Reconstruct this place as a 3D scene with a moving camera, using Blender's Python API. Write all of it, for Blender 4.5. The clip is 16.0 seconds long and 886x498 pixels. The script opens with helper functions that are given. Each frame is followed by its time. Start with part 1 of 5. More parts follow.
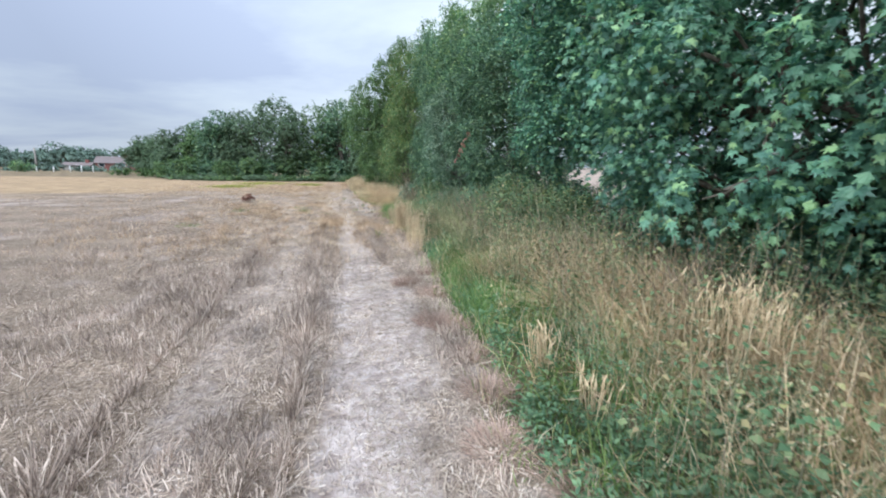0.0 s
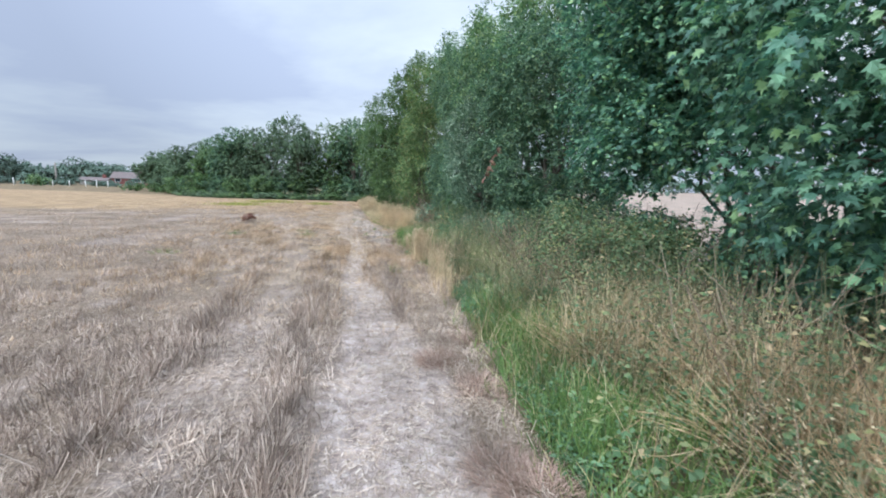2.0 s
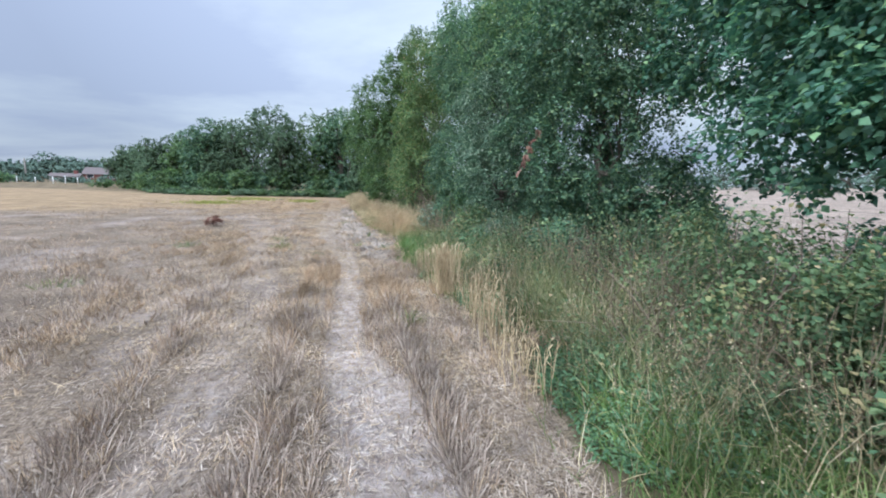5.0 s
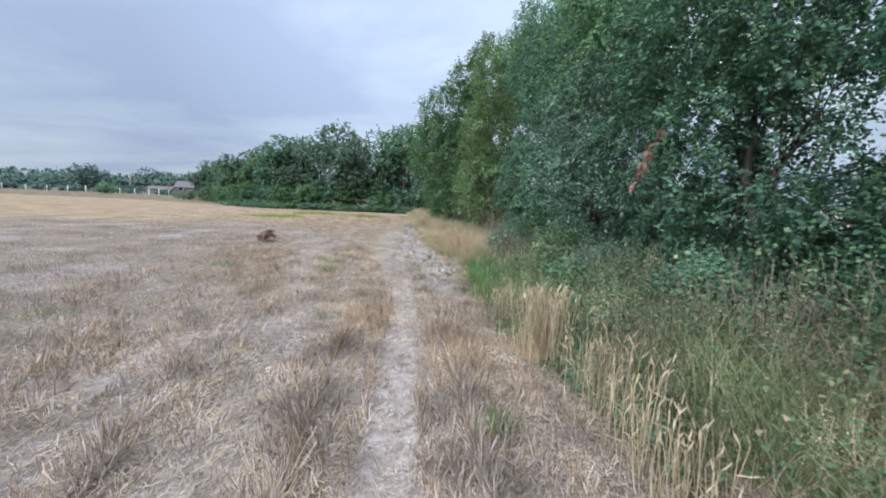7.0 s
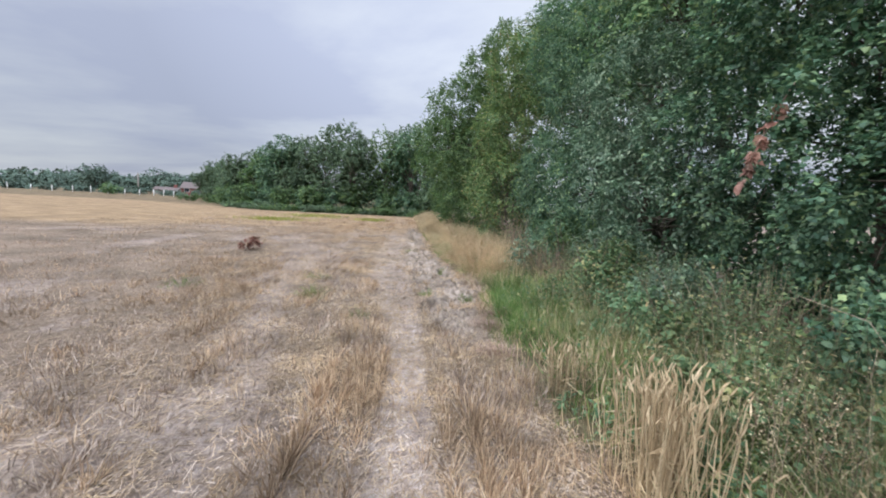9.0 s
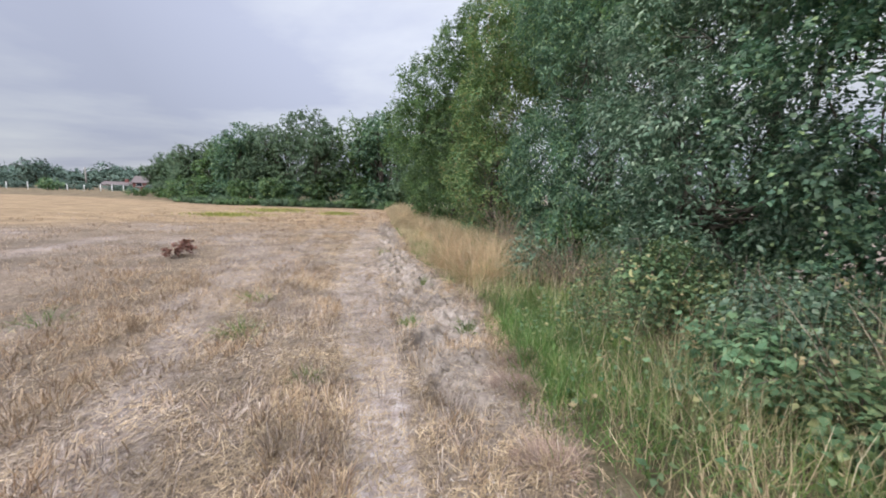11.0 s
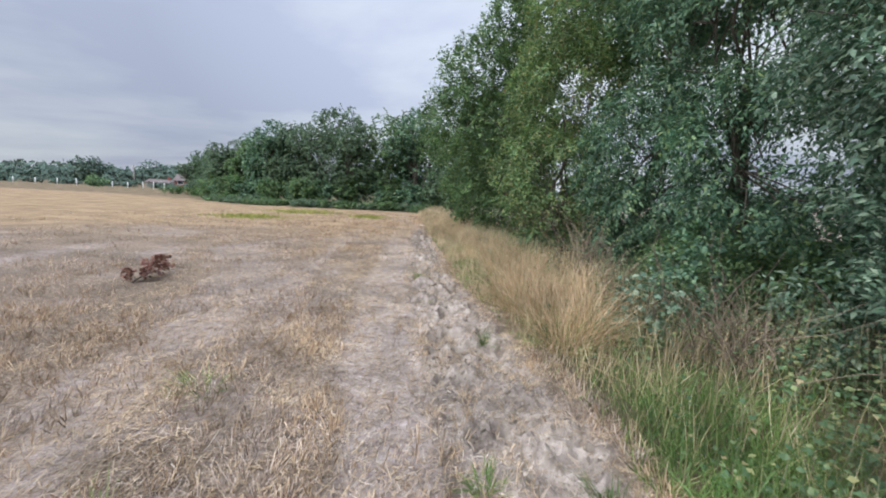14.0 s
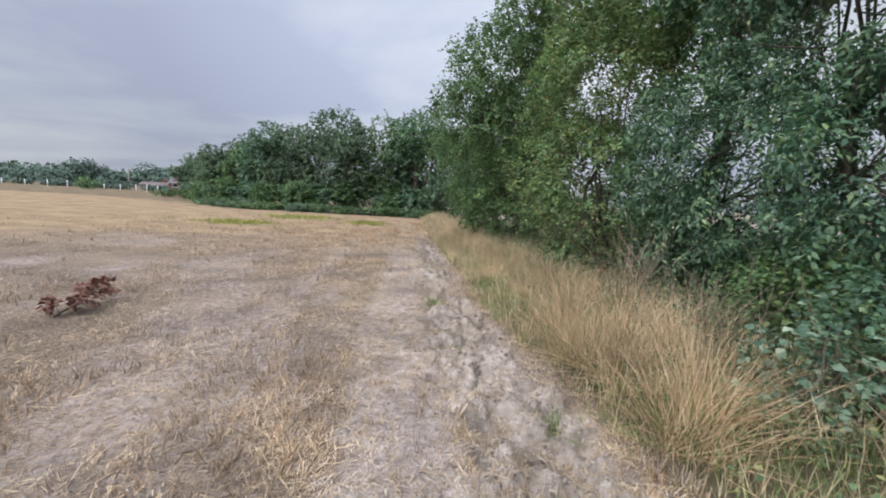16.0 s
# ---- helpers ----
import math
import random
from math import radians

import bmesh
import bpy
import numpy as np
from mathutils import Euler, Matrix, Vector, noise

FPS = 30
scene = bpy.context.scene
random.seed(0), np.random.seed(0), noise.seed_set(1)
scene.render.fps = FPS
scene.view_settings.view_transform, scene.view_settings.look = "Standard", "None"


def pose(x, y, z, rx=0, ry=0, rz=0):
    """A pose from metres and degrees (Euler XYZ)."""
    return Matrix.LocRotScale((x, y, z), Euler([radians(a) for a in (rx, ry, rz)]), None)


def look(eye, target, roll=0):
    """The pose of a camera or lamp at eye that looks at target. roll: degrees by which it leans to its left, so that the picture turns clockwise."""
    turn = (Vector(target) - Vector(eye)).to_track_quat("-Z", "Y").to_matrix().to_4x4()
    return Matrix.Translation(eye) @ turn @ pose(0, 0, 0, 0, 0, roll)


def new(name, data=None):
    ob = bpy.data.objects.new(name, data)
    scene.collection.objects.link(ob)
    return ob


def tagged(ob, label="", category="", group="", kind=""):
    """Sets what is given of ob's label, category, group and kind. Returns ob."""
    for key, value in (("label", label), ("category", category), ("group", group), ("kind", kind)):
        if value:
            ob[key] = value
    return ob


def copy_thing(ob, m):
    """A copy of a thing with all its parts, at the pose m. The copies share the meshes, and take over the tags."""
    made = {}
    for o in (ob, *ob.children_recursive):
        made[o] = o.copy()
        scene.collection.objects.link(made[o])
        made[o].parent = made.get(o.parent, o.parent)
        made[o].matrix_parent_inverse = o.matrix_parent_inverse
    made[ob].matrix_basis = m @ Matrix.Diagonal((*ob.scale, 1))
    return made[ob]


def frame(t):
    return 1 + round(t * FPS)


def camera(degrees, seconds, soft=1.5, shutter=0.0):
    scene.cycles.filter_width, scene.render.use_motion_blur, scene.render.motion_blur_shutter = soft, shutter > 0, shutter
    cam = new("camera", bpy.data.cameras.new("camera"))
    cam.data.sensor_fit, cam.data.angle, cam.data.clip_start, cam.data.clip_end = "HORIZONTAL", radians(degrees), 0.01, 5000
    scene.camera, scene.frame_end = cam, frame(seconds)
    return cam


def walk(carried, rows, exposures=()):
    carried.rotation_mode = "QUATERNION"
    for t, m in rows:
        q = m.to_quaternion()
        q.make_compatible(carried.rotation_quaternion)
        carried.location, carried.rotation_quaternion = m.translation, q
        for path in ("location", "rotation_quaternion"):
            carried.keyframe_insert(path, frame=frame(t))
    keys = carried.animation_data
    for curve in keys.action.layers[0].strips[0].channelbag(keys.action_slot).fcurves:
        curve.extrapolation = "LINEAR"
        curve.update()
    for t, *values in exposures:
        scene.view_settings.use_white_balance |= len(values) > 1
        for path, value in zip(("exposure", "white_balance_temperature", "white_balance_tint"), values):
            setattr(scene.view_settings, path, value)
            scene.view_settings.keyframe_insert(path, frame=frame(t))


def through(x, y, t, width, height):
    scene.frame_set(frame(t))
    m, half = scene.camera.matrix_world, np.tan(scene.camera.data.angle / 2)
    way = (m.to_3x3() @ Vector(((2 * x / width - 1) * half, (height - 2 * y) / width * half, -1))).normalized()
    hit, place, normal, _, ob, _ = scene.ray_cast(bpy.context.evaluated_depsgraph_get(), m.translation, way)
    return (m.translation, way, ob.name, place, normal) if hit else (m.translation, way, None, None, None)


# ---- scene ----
cam = camera(93.8, 16.0, soft=1.9, shutter=0.2)
PATH = [
    (0, (0.0, 0.0, 1.631), (0.496, 1.901, 1.255), 0.9),
    (0.5, (0.083, 0.561, 1.611), (0.472, 2.496, 1.288), 2.7),
    (1, (0.083, 1.091, 1.595), (0.592, 2.994, 1.246), 2.4),
    (1.5, (0.087, 1.607, 1.591), (0.61, 3.505, 1.234), 1.2),
    (2, (0.125, 2.126, 1.613), (0.576, 4.055, 1.333), 1.9),
    (2.5, (0.092, 2.646, 1.638), (0.613, 4.556, 1.359), 1.1),
    (3, (0.114, 3.172, 1.579), (0.55, 5.106, 1.322), 1.4),
    (3.2, (0.152, 3.39, 1.599), (0.538, 5.338, 1.36), 1.4),
    (5.3, (0.118, 5.604, 1.646), (0.63, 7.513, 1.338), 1.6),
    (5.5, (0.121, 5.808, 1.638), (0.619, 7.723, 1.346), 1.4),
    (6, (0.195, 6.316, 1.647), (0.503, 8.284, 1.466), 2.3),
    (6.5, (0.23, 6.812, 1.6), (0.502, 8.784, 1.414), 3.1),
    (7, (0.23, 7.3, 1.596), (0.457, 9.273, 1.364), 2.6),
    (7.5, (0.279, 7.785, 1.601), (0.368, 9.771, 1.385), 3.8),
    (8, (0.274, 8.275, 1.581), (0.419, 10.256, 1.343), 3.0),
    (8.5, (0.268, 8.793, 1.581), (0.461, 10.77, 1.348), 2.5),
    (9, (0.295, 9.325, 1.601), (0.489, 11.303, 1.381), 3.0),
    (11.3, (0.291, 11.747, 1.577), (0.626, 13.701, 1.317), 2.0),
    (11.5, (0.305, 11.947, 1.589), (0.615, 13.906, 1.331), 2.5),
    (12, (0.357, 12.417, 1.617), (0.611, 14.386, 1.374), 3.6),
    (12.5, (0.311, 12.882, 1.625), (0.565, 14.852, 1.393), 3.2),
    (13, (0.308, 13.36, 1.597), (0.466, 15.341, 1.369), 4.2),
    (13.5, (0.304, 13.827, 1.601), (0.399, 15.809, 1.349), 4.7),
    (14, (0.248, 14.284, 1.629), (0.429, 16.259, 1.375), 3.0),
    (14.5, (0.205, 14.752, 1.62), (0.343, 16.729, 1.345), 3.6),
    (15, (0.113, 15.186, 1.611), (0.307, 17.158, 1.341), 3.7),
    (15.5, (0.013, 15.573, 1.627), (0.239, 17.544, 1.37), 2.8),
    (16, (0.0, 15.999, 1.638), (0.192, 17.976, 1.407), 3.4),
]
walk(cam, [(t, look(eye, target, roll)) for t, eye, target, roll in PATH],
     exposures=[(0, 0.23, 5870, 2), (2.5, 0.18, 5820, 2), (7, 0.06, 5600, 2), (8.8, 0.01, 6200, 6), (11.5, 0.08, 6420, 8), (12.5, 0.06, 6120, 6), (14, 0.0, 6180, 6), (16, -0.08, 6290, 7)])

# ---------------------------------------------------------------- world, sun
SUN_EL, SUN_AZ = 44.0, 232.0          # degrees; azimuth clockwise from +y
world = bpy.data.worlds.new("overcast_sky")
scene.world = world
world.use_nodes = True
wn, wl = world.node_tree.nodes, world.node_tree.links
wn.clear()
w_out = wn.new("ShaderNodeOutputWorld")
w_bg = wn.new("ShaderNodeBackground")
w_sky = wn.new("ShaderNodeTexSky")
w_sky.sky_type = "NISHITA"
w_sky.sun_disc = False
w_sky.sun_elevation = radians(SUN_EL)
w_sky.sun_rotation = radians(SUN_AZ)
w_sky.dust_density = 2.0
w_co = wn.new("ShaderNodeTexCoord")
w_sep = wn.new("ShaderNodeSeparateXYZ")
wl.new(w_co.outputs["Generated"], w_sep.inputs[0])
w_up = wn.new("ShaderNodeMath"); w_up.operation = "MAXIMUM"; w_up.inputs[1].default_value = 0.0
wl.new(w_sep.outputs["Z"], w_up.inputs[0])
w_add = wn.new("ShaderNodeMath"); w_add.operation = "ADD"; w_add.inputs[1].default_value = 0.16
wl.new(w_up.outputs[0], w_add.inputs[0])
w_inv = wn.new("ShaderNodeMath"); w_inv.operation = "DIVIDE"; w_inv.inputs[0].default_value = 1.0
wl.new(w_add.outputs[0], w_inv.inputs[1])
w_pl = wn.new("ShaderNodeVectorMath"); w_pl.operation = "SCALE"
wl.new(w_co.outputs["Generated"], w_pl.inputs[0]); wl.new(w_inv.outputs[0], w_pl.inputs["Scale"])
w_map = wn.new("ShaderNodeMapping"); w_map.inputs["Scale"].default_value = (0.36, 0.5, 0.0)
w_map.inputs["Rotation"].default_value = (0, 0, radians(24)); w_map.inputs["Location"].default_value = (1.7, 0.35, 0)
wl.new(w_pl.outputs[0], w_map.inputs["Vector"])
w_no = wn.new("ShaderNodeTexNoise")
w_no.inputs["Scale"].default_value = 1.15; w_no.inputs["Detail"].default_value = 7.0
w_no.inputs["Roughness"].default_value = 0.55; w_no.inputs["Distortion"].default_value = 0.25
wl.new(w_map.outputs[0], w_no.inputs["Vector"])
w_ramp = wn.new("ShaderNodeValToRGB")
w_ramp.color_ramp.elements[0].position, w_ramp.color_ramp.elements[0].color = 0.39, (5.0, 5.28, 6.75, 1)
w_ramp.color_ramp.elements[1].position, w_ramp.color_ramp.elements[1].color = 0.62, (7.85, 8.05, 8.55, 1)
wl.new(w_no.outputs["Fac"], w_ramp.inputs[0])
# the cloud deck is thinner and brighter towards the zenith
w_gr = wn.new("ShaderNodeMapRange"); w_gr.inputs["From Min"].default_value = 0.42; w_gr.inputs["From Max"].default_value = 0.95
w_gr.inputs["To Min"].default_value = 1.0; w_gr.inputs["To Max"].default_value = 2.6
wl.new(w_up.outputs[0], w_gr.inputs["Value"])
# and brighter round the veiled sun
w_dot = wn.new("ShaderNodeVectorMath"); w_dot.operation = "DOT_PRODUCT"
w_dot.inputs[1].default_value = (math.sin(radians(SUN_AZ)) * math.cos(radians(SUN_EL)), math.cos(radians(SUN_AZ)) * math.cos(radians(SUN_EL)), math.sin(radians(SUN_EL)))
wl.new(w_co.outputs["Generated"], w_dot.inputs[0])
w_veil = wn.new("ShaderNodeMapRange"); w_veil.inputs["From Min"].default_value = 0.35; w_veil.inputs["From Max"].default_value = 1.0
w_veil.inputs["To Min"].default_value = 0.0; w_veil.inputs["To Max"].default_value = 3.6
wl.new(w_dot.outputs["Value"], w_veil.inputs["Value"])
w_low = wn.new("ShaderNodeMapRange"); w_low.inputs["From Min"].default_value = 0.0; w_low.inputs["From Max"].default_value = 0.32
w_low.inputs["To Min"].default_value = -0.22; w_low.inputs["To Max"].default_value = 0.0
wl.new(w_up.outputs[0], w_low.inputs["Value"])
# a thin bright patch of cloud ahead
w_dot2 = wn.new("ShaderNodeVectorMath"); w_dot2.operation = "DOT_PRODUCT"; w_dot2.inputs[1].default_value = (0.12, 0.87, 0.48)
wl.new(w_co.outputs["Generated"], w_dot2.inputs[0])
w_thin = wn.new("ShaderNodeMapRange"); w_thin.inputs["From Min"].default_value = 0.80; w_thin.inputs["From Max"].default_value = 1.0
w_thin.inputs["To Min"].default_value = 0.0; w_thin.inputs["To Max"].default_value = 0.32
wl.new(w_dot2.outputs["Value"], w_thin.inputs["Value"])
w_sum0 = wn.new("ShaderNodeMath"); w_sum0.operation = "ADD"
wl.new(w_low.outputs[0], w_sum0.inputs[0]); wl.new(w_thin.outputs[0], w_sum0.inputs[1])
w_sum1 = wn.new("ShaderNodeMath"); w_sum1.operation = "ADD"
wl.new(w_sum0.outputs[0], w_sum1.inputs[0]); wl.new(w_veil.outputs[0], w_sum1.inputs[1])
w_sum = wn.new("ShaderNodeMath"); w_sum.operation = "ADD"
wl.new(w_gr.outputs[0], w_sum.inputs[0]); wl.new(w_sum1.outputs[0], w_sum.inputs[1])
w_mul = wn.new("ShaderNodeVectorMath"); w_mul.operation = "SCALE"
wl.new(w_ramp.outputs["Color"], w_mul.inputs[0]); wl.new(w_sum.outputs[0], w_mul.inputs["Scale"])
w_mix = wn.new("ShaderNodeMix"); w_mix.data_type = "RGBA"; w_mix.inputs["Factor"].default_value = 0.9
wl.new(w_sky.outputs[0], w_mix.inputs["A"]); wl.new(w_mul.outputs[0], w_mix.inputs["B"])
wl.new(w_mix.outputs["Result"], w_bg.inputs["Color"])
w_bg.inputs["Strength"].default_value = 0.1
wl.new(w_bg.outputs[0], w_out.inputs[0])

sun = new("sun", bpy.data.lights.new("sun", "SUN"))
sun.data.energy, sun.data.angle, sun.data.color = 1.5, radians(30), (1.0, 0.95, 0.88)
_az, _el = radians(SUN_AZ), radians(SUN_EL)
_sd = Vector((math.sin(_az) * math.cos(_el), math.cos(_az) * math.cos(_el), math.sin(_el)))
sun.matrix_world = look(_sd * 60, (0, 0, 0))


# ---------------------------------------------------------------- small tools
RNG = np.random.default_rng(11)


def mesh_from(name, v, f, mat=None, smooth=False):
    """A mesh from numpy vertices and faces (all of one size)."""
    v, f = np.asarray(v, np.float32), np.asarray(f, np.int32)
    me = bpy.data.meshes.new(name)
    k = f.shape[1]
    me.vertices.add(len(v)); me.vertices.foreach_set("co", v.ravel())
    me.loops.add(f.size); me.loops.foreach_set("vertex_index", f.ravel())
    me.polygons.add(len(f)); me.polygons.foreach_set("loop_start", np.arange(0, f.size, k, dtype=np.int32))
    me.polygons.foreach_set("loop_total", np.full(len(f), k, np.int32))
    me.polygons.foreach_set("use_smooth", np.full(len(f), smooth, bool))
    me.update(calc_edges=True)
    if mat:
        me.materials.append(mat)
    return me


def part(name, mesh, parent, label=""):
    ob = new(name, mesh)
    ob.parent = parent
    return tagged(ob, label) if label else ob


def vnoise(x, y, seed=0):
    """Smooth value noise, 0 to 1."""
    xi, yi = np.floor(x).astype(np.int64), np.floor(y).astype(np.int64)
    fx, fy = x - xi, y - yi
    fx, fy = fx * fx * (3 - 2 * fx), fy * fy * (3 - 2 * fy)

    def h(a, b):
        n = (a * 374761393 + b * 668265263 + seed * 974634777) & 0x7FFFFFFF
        n = ((n ^ (n >> 13)) * 1274126177) & 0x7FFFFFFF
        return ((n ^ (n >> 16)) & 0xFFFF) / 65535.0

    return (h(xi, yi) * (1 - fx) + h(xi + 1, yi) * fx) * (1 - fy) + (h(xi, yi + 1) * (1 - fx) + h(xi + 1, yi + 1) * fx) * fy


def fbm(x, y, seed=0, octaves=3):
    s, a, t = 0, 1.0, 0
    for o in range(octaves):
        s = s + a * vnoise(x * 2**o, y * 2**o, seed + o * 17); t += a; a *= 0.5
    return s / t


def unit(a):
    return a / np.maximum(np.linalg.norm(a, axis=-1, keepdims=True), 1e-9)


def frames(along, normal):
    """Rotation matrices whose y axis is along and whose z axis lies near normal."""
    y = unit(along)
    x = unit(np.cross(y, normal))
    return np.stack([x, y, np.cross(x, y)], -1)


def scatter(tv, tf, pos, rot, scale):
    """Many copies of a template in one vertex and face array; scale is (n,) or (n, 3)."""
    tv, tf, n = np.asarray(tv, float), np.asarray(tf), len(pos)
    scale = np.asarray(scale, float)
    if scale.ndim == 1:
        scale = scale[:, None] * np.ones(3)
    v = np.einsum("nij,nkj->nki", rot, tv[None] * scale[:, None]) + pos[:, None]
    f = tf[None] + (np.arange(n) * len(tv))[:, None, None]
    return v.reshape(-1, 3), f.reshape(-1, tf.shape[1])


def random_dirs(n, rng=RNG):
    return unit(rng.normal(size=(n, 3)))


def tube(points, radii, sides=7):
    """A tapered tube through points, closed at both ends by small cones; triangles."""
    p, r = np.asarray(points, float), np.asarray(radii, float)
    d = unit(np.gradient(p, axis=0))
    ref = np.where(np.abs(d[:, 2:3]) > 0.9, [[1.0, 0, 0]], [[0, 0, 1.0]])
    u = unit(np.cross(d, ref)); w = np.cross(d, u)
    a = np.linspace(0, 2 * np.pi, sides, endpoint=False)
    v = (p[:, None] + r[:, None, None] * (np.cos(a)[None, :, None] * u[:, None] + np.sin(a)[None, :, None] * w[:, None])).reshape(-1, 3)
    f = []
    for i in range(len(p) - 1):
        for j in range(sides):
            q = (i * sides + j, i * sides + (j + 1) % sides, (i + 1) * sides + (j + 1) % sides, (i + 1) * sides + j)
            f += [(q[0], q[1], q[2]), (q[0], q[2], q[3])]
    n = len(v)
    v = np.vstack([v, p[:1], p[-1:] + d[-1:] * r[-1]])
    for j in range(sides):
        f += [((j + 1) % sides, j, n), ((len(p) - 1) * sides + j, (len(p) - 1) * sides + (j + 1) % sides, n + 1)]
    return v, np.array(f)


def joined(pieces):
    vs, fs, n = [], [], 0
    for v, f in pieces:
        vs.append(v); fs.append(np.asarray(f) + n); n += len(v)
    return np.vstack(vs), np.vstack(fs)


def bent(a, b, n=7, sag=0.0, wob=0.1, rng=RNG):
    """Points of a wavering line from a to b."""
    a, b = np.asarray(a, float), np.asarray(b, float)
    s = np.linspace(0, 1, n)[:, None]
    p = a + (b - a) * s
    off = np.cumsum(rng.normal(size=(n, 3)), 0) * wob * np.linalg.norm(b - a) / n
    p += off - off[-1:] * s - off[:1] * (1 - s)
    p[:, 2] += sag * (4 * s * (1 - s))[:, 0]
    return p


# ---------------------------------------------------------------- materials
def material(name, rough=0.8, spec=0.3):
    m = bpy.data.materials.new(name)
    m.use_nodes = True
    n = m.node_tree.nodes
    b = n["Principled BSDF"]
    b.inputs["Roughness"].default_value = rough
    b.inputs["Specular IOR Level"].default_value = spec
    return m, n, m.node_tree.links, b


def ramp(n, stops):
    r = n.new("ShaderNodeValToRGB")
    e = r.color_ramp.elements
    while len(e) < len(stops):
        e.new(0.5)
    for el, (p, c) in zip(e, stops):
        el.position, el.color = p, (*c, 1)
    return r


def island_material(name, stops, rough=0.7, spec=0.3, through=0.0, grain=0.0, tint=0.0):
    """Colour from a ramp by Random Per Island, with slow variation over the place; through: light let through thin leaves."""
    m, n, l, b = material(name, rough, spec)
    g = n.new("ShaderNodeNewGeometry")
    r = ramp(n, stops)
    l.new(g.outputs["Random Per Island"], r.inputs[0])
    no = n.new("ShaderNodeTexNoise"); no.inputs["Scale"].default_value = 1.7; no.inputs["Detail"].default_value = 2
    l.new(g.outputs["Position"], no.inputs["Vector"])
    h = n.new("ShaderNodeHueSaturation")
    mr = n.new("ShaderNodeMapRange"); mr.inputs["From Min"].default_value = 0.3; mr.inputs["From Max"].default_value = 0.7
    mr.inputs["To Min"].default_value = 0.62; mr.inputs["To Max"].default_value = 1.5
    l.new(no.outputs["Fac"], mr.inputs["Value"]); l.new(mr.outputs[0], h.inputs["Value"])
    l.new(r.outputs["Color"], h.inputs["Color"])
    out = h.outputs["Color"]
    l.new(out, b.inputs["Base Color"])
    if through:
        tr = n.new("ShaderNodeBsdfTranslucent")
        mx = n.new("ShaderNodeMixShader"); mx.inputs[0].default_value = through
        sat = n.new("ShaderNodeHueSaturation"); sat.inputs["Saturation"].default_value = 1.15; sat.inputs["Value"].default_value = 1.25
        l.new(out, sat.inputs["Color"]); l.new(sat.outputs[0], tr.inputs["Color"])
        l.new(b.outputs[0], mx.inputs[1]); l.new(tr.outputs[0], mx.inputs[2])
        l.new(mx.outputs[0], n["Material Output"].inputs["Surface"])
    return m


def grained(name, c1, c2, scale=8.0, rough=0.85, bump=0.3, stretch=(1, 1, 1)):
    m, n, l, b = material(name, rough, 0.25)
    co = n.new("ShaderNodeTexCoord")
    mp = n.new("ShaderNodeMapping"); mp.inputs["Scale"].default_value = stretch
    l.new(co.outputs["Object"], mp.inputs[0])
    a = n.new("ShaderNodeTexNoise"); a.inputs["Scale"].default_value = scale; a.inputs["Detail"].default_value = 8
    l.new(mp.outputs[0], a.inputs["Vector"])
    r = ramp(n, [(0.3, c1), (0.7, c2)])
    l.new(a.outputs["Fac"], r.inputs[0]); l.new(r.outputs[0], b.inputs["Base Color"])
    bp = n.new("ShaderNodeBump"); bp.inputs["Strength"].default_value = bump; bp.inputs["Distance"].default_value = 0.02
    l.new(a.outputs["Fac"], bp.inputs["Height"]); l.new(bp.outputs[0], b.inputs["Normal"])
    return m


M_BARK = grained("bark", (0.045, 0.038, 0.03), (0.14, 0.12, 0.095), 14, 0.9, 0.8, (1, 1, 0.25))
M_TWIG = grained("dry_twig", (0.09, 0.065, 0.05), (0.2, 0.16, 0.13), 30, 0.9, 0.4)
M_LEAF_BROAD = island_material("broad_leaf", [(0, (0.052, 0.120, 0.090)), (0.45, (0.092, 0.189, 0.125)), (0.85, (0.153, 0.281, 0.163)), (1, (0.260, 0.389, 0.177))], 0.5, 0.38, 0.36)
M_LEAF_DARK = island_material("dark_leaf", [(0, (0.044, 0.092, 0.059)), (0.5, (0.084, 0.152, 0.088)), (0.9, (0.149, 0.226, 0.123)), (1, (0.264, 0.341, 0.154))], 0.52, 0.38, 0.34)
M_LEAF_GREY = island_material("silvery_leaf", [(0, (0.053, 0.100, 0.064)), (0.5, (0.100, 0.155, 0.098)), (0.85, (0.189, 0.257, 0.172)), (1, (0.318, 0.376, 0.265))], 0.5, 0.4, 0.36)
M_LEAF_FRESH = island_material("fresh_leaf", [(0, (0.068, 0.129, 0.069)), (0.5, (0.116, 0.192, 0.089)), (0.9, (0.189, 0.264, 0.121)), (1, (0.286, 0.333, 0.135))], 0.55, 0.3, 0.38)
M_LEAF_BIRCH = island_material("yellowing_leaf", [(0, (0.071, 0.129, 0.055)), (0.5, (0.123, 0.188, 0.074)), (0.85, (0.188, 0.236, 0.090)), (0.96, (0.259, 0.257, 0.113)), (1, (0.271, 0.176, 0.097))], 0.6, 0.3, 0.36)
M_LEAF_FAR = island_material("far_leaf", [(0, (0.058, 0.092, 0.058)), (0.5, (0.090, 0.135, 0.078)), (1, (0.142, 0.19, 0.105))], 0.7, 0.2, 0.25)
M_LEAF_END = island_material("deep_green_leaf", [(0, (0.052, 0.095, 0.043)), (0.55, (0.087, 0.146, 0.058)), (0.9, (0.140, 0.202, 0.076)), (1, (0.213, 0.263, 0.095))], 0.55, 0.3, 0.36)
# haze of distance is mixed into this leaf colour: paler and bluer
M_LEAF_HAZE = island_material("haze_tinted_leaf", [(0, (0.087, 0.131, 0.109)), (1, (0.139, 0.187, 0.141))], 0.85, 0.1)
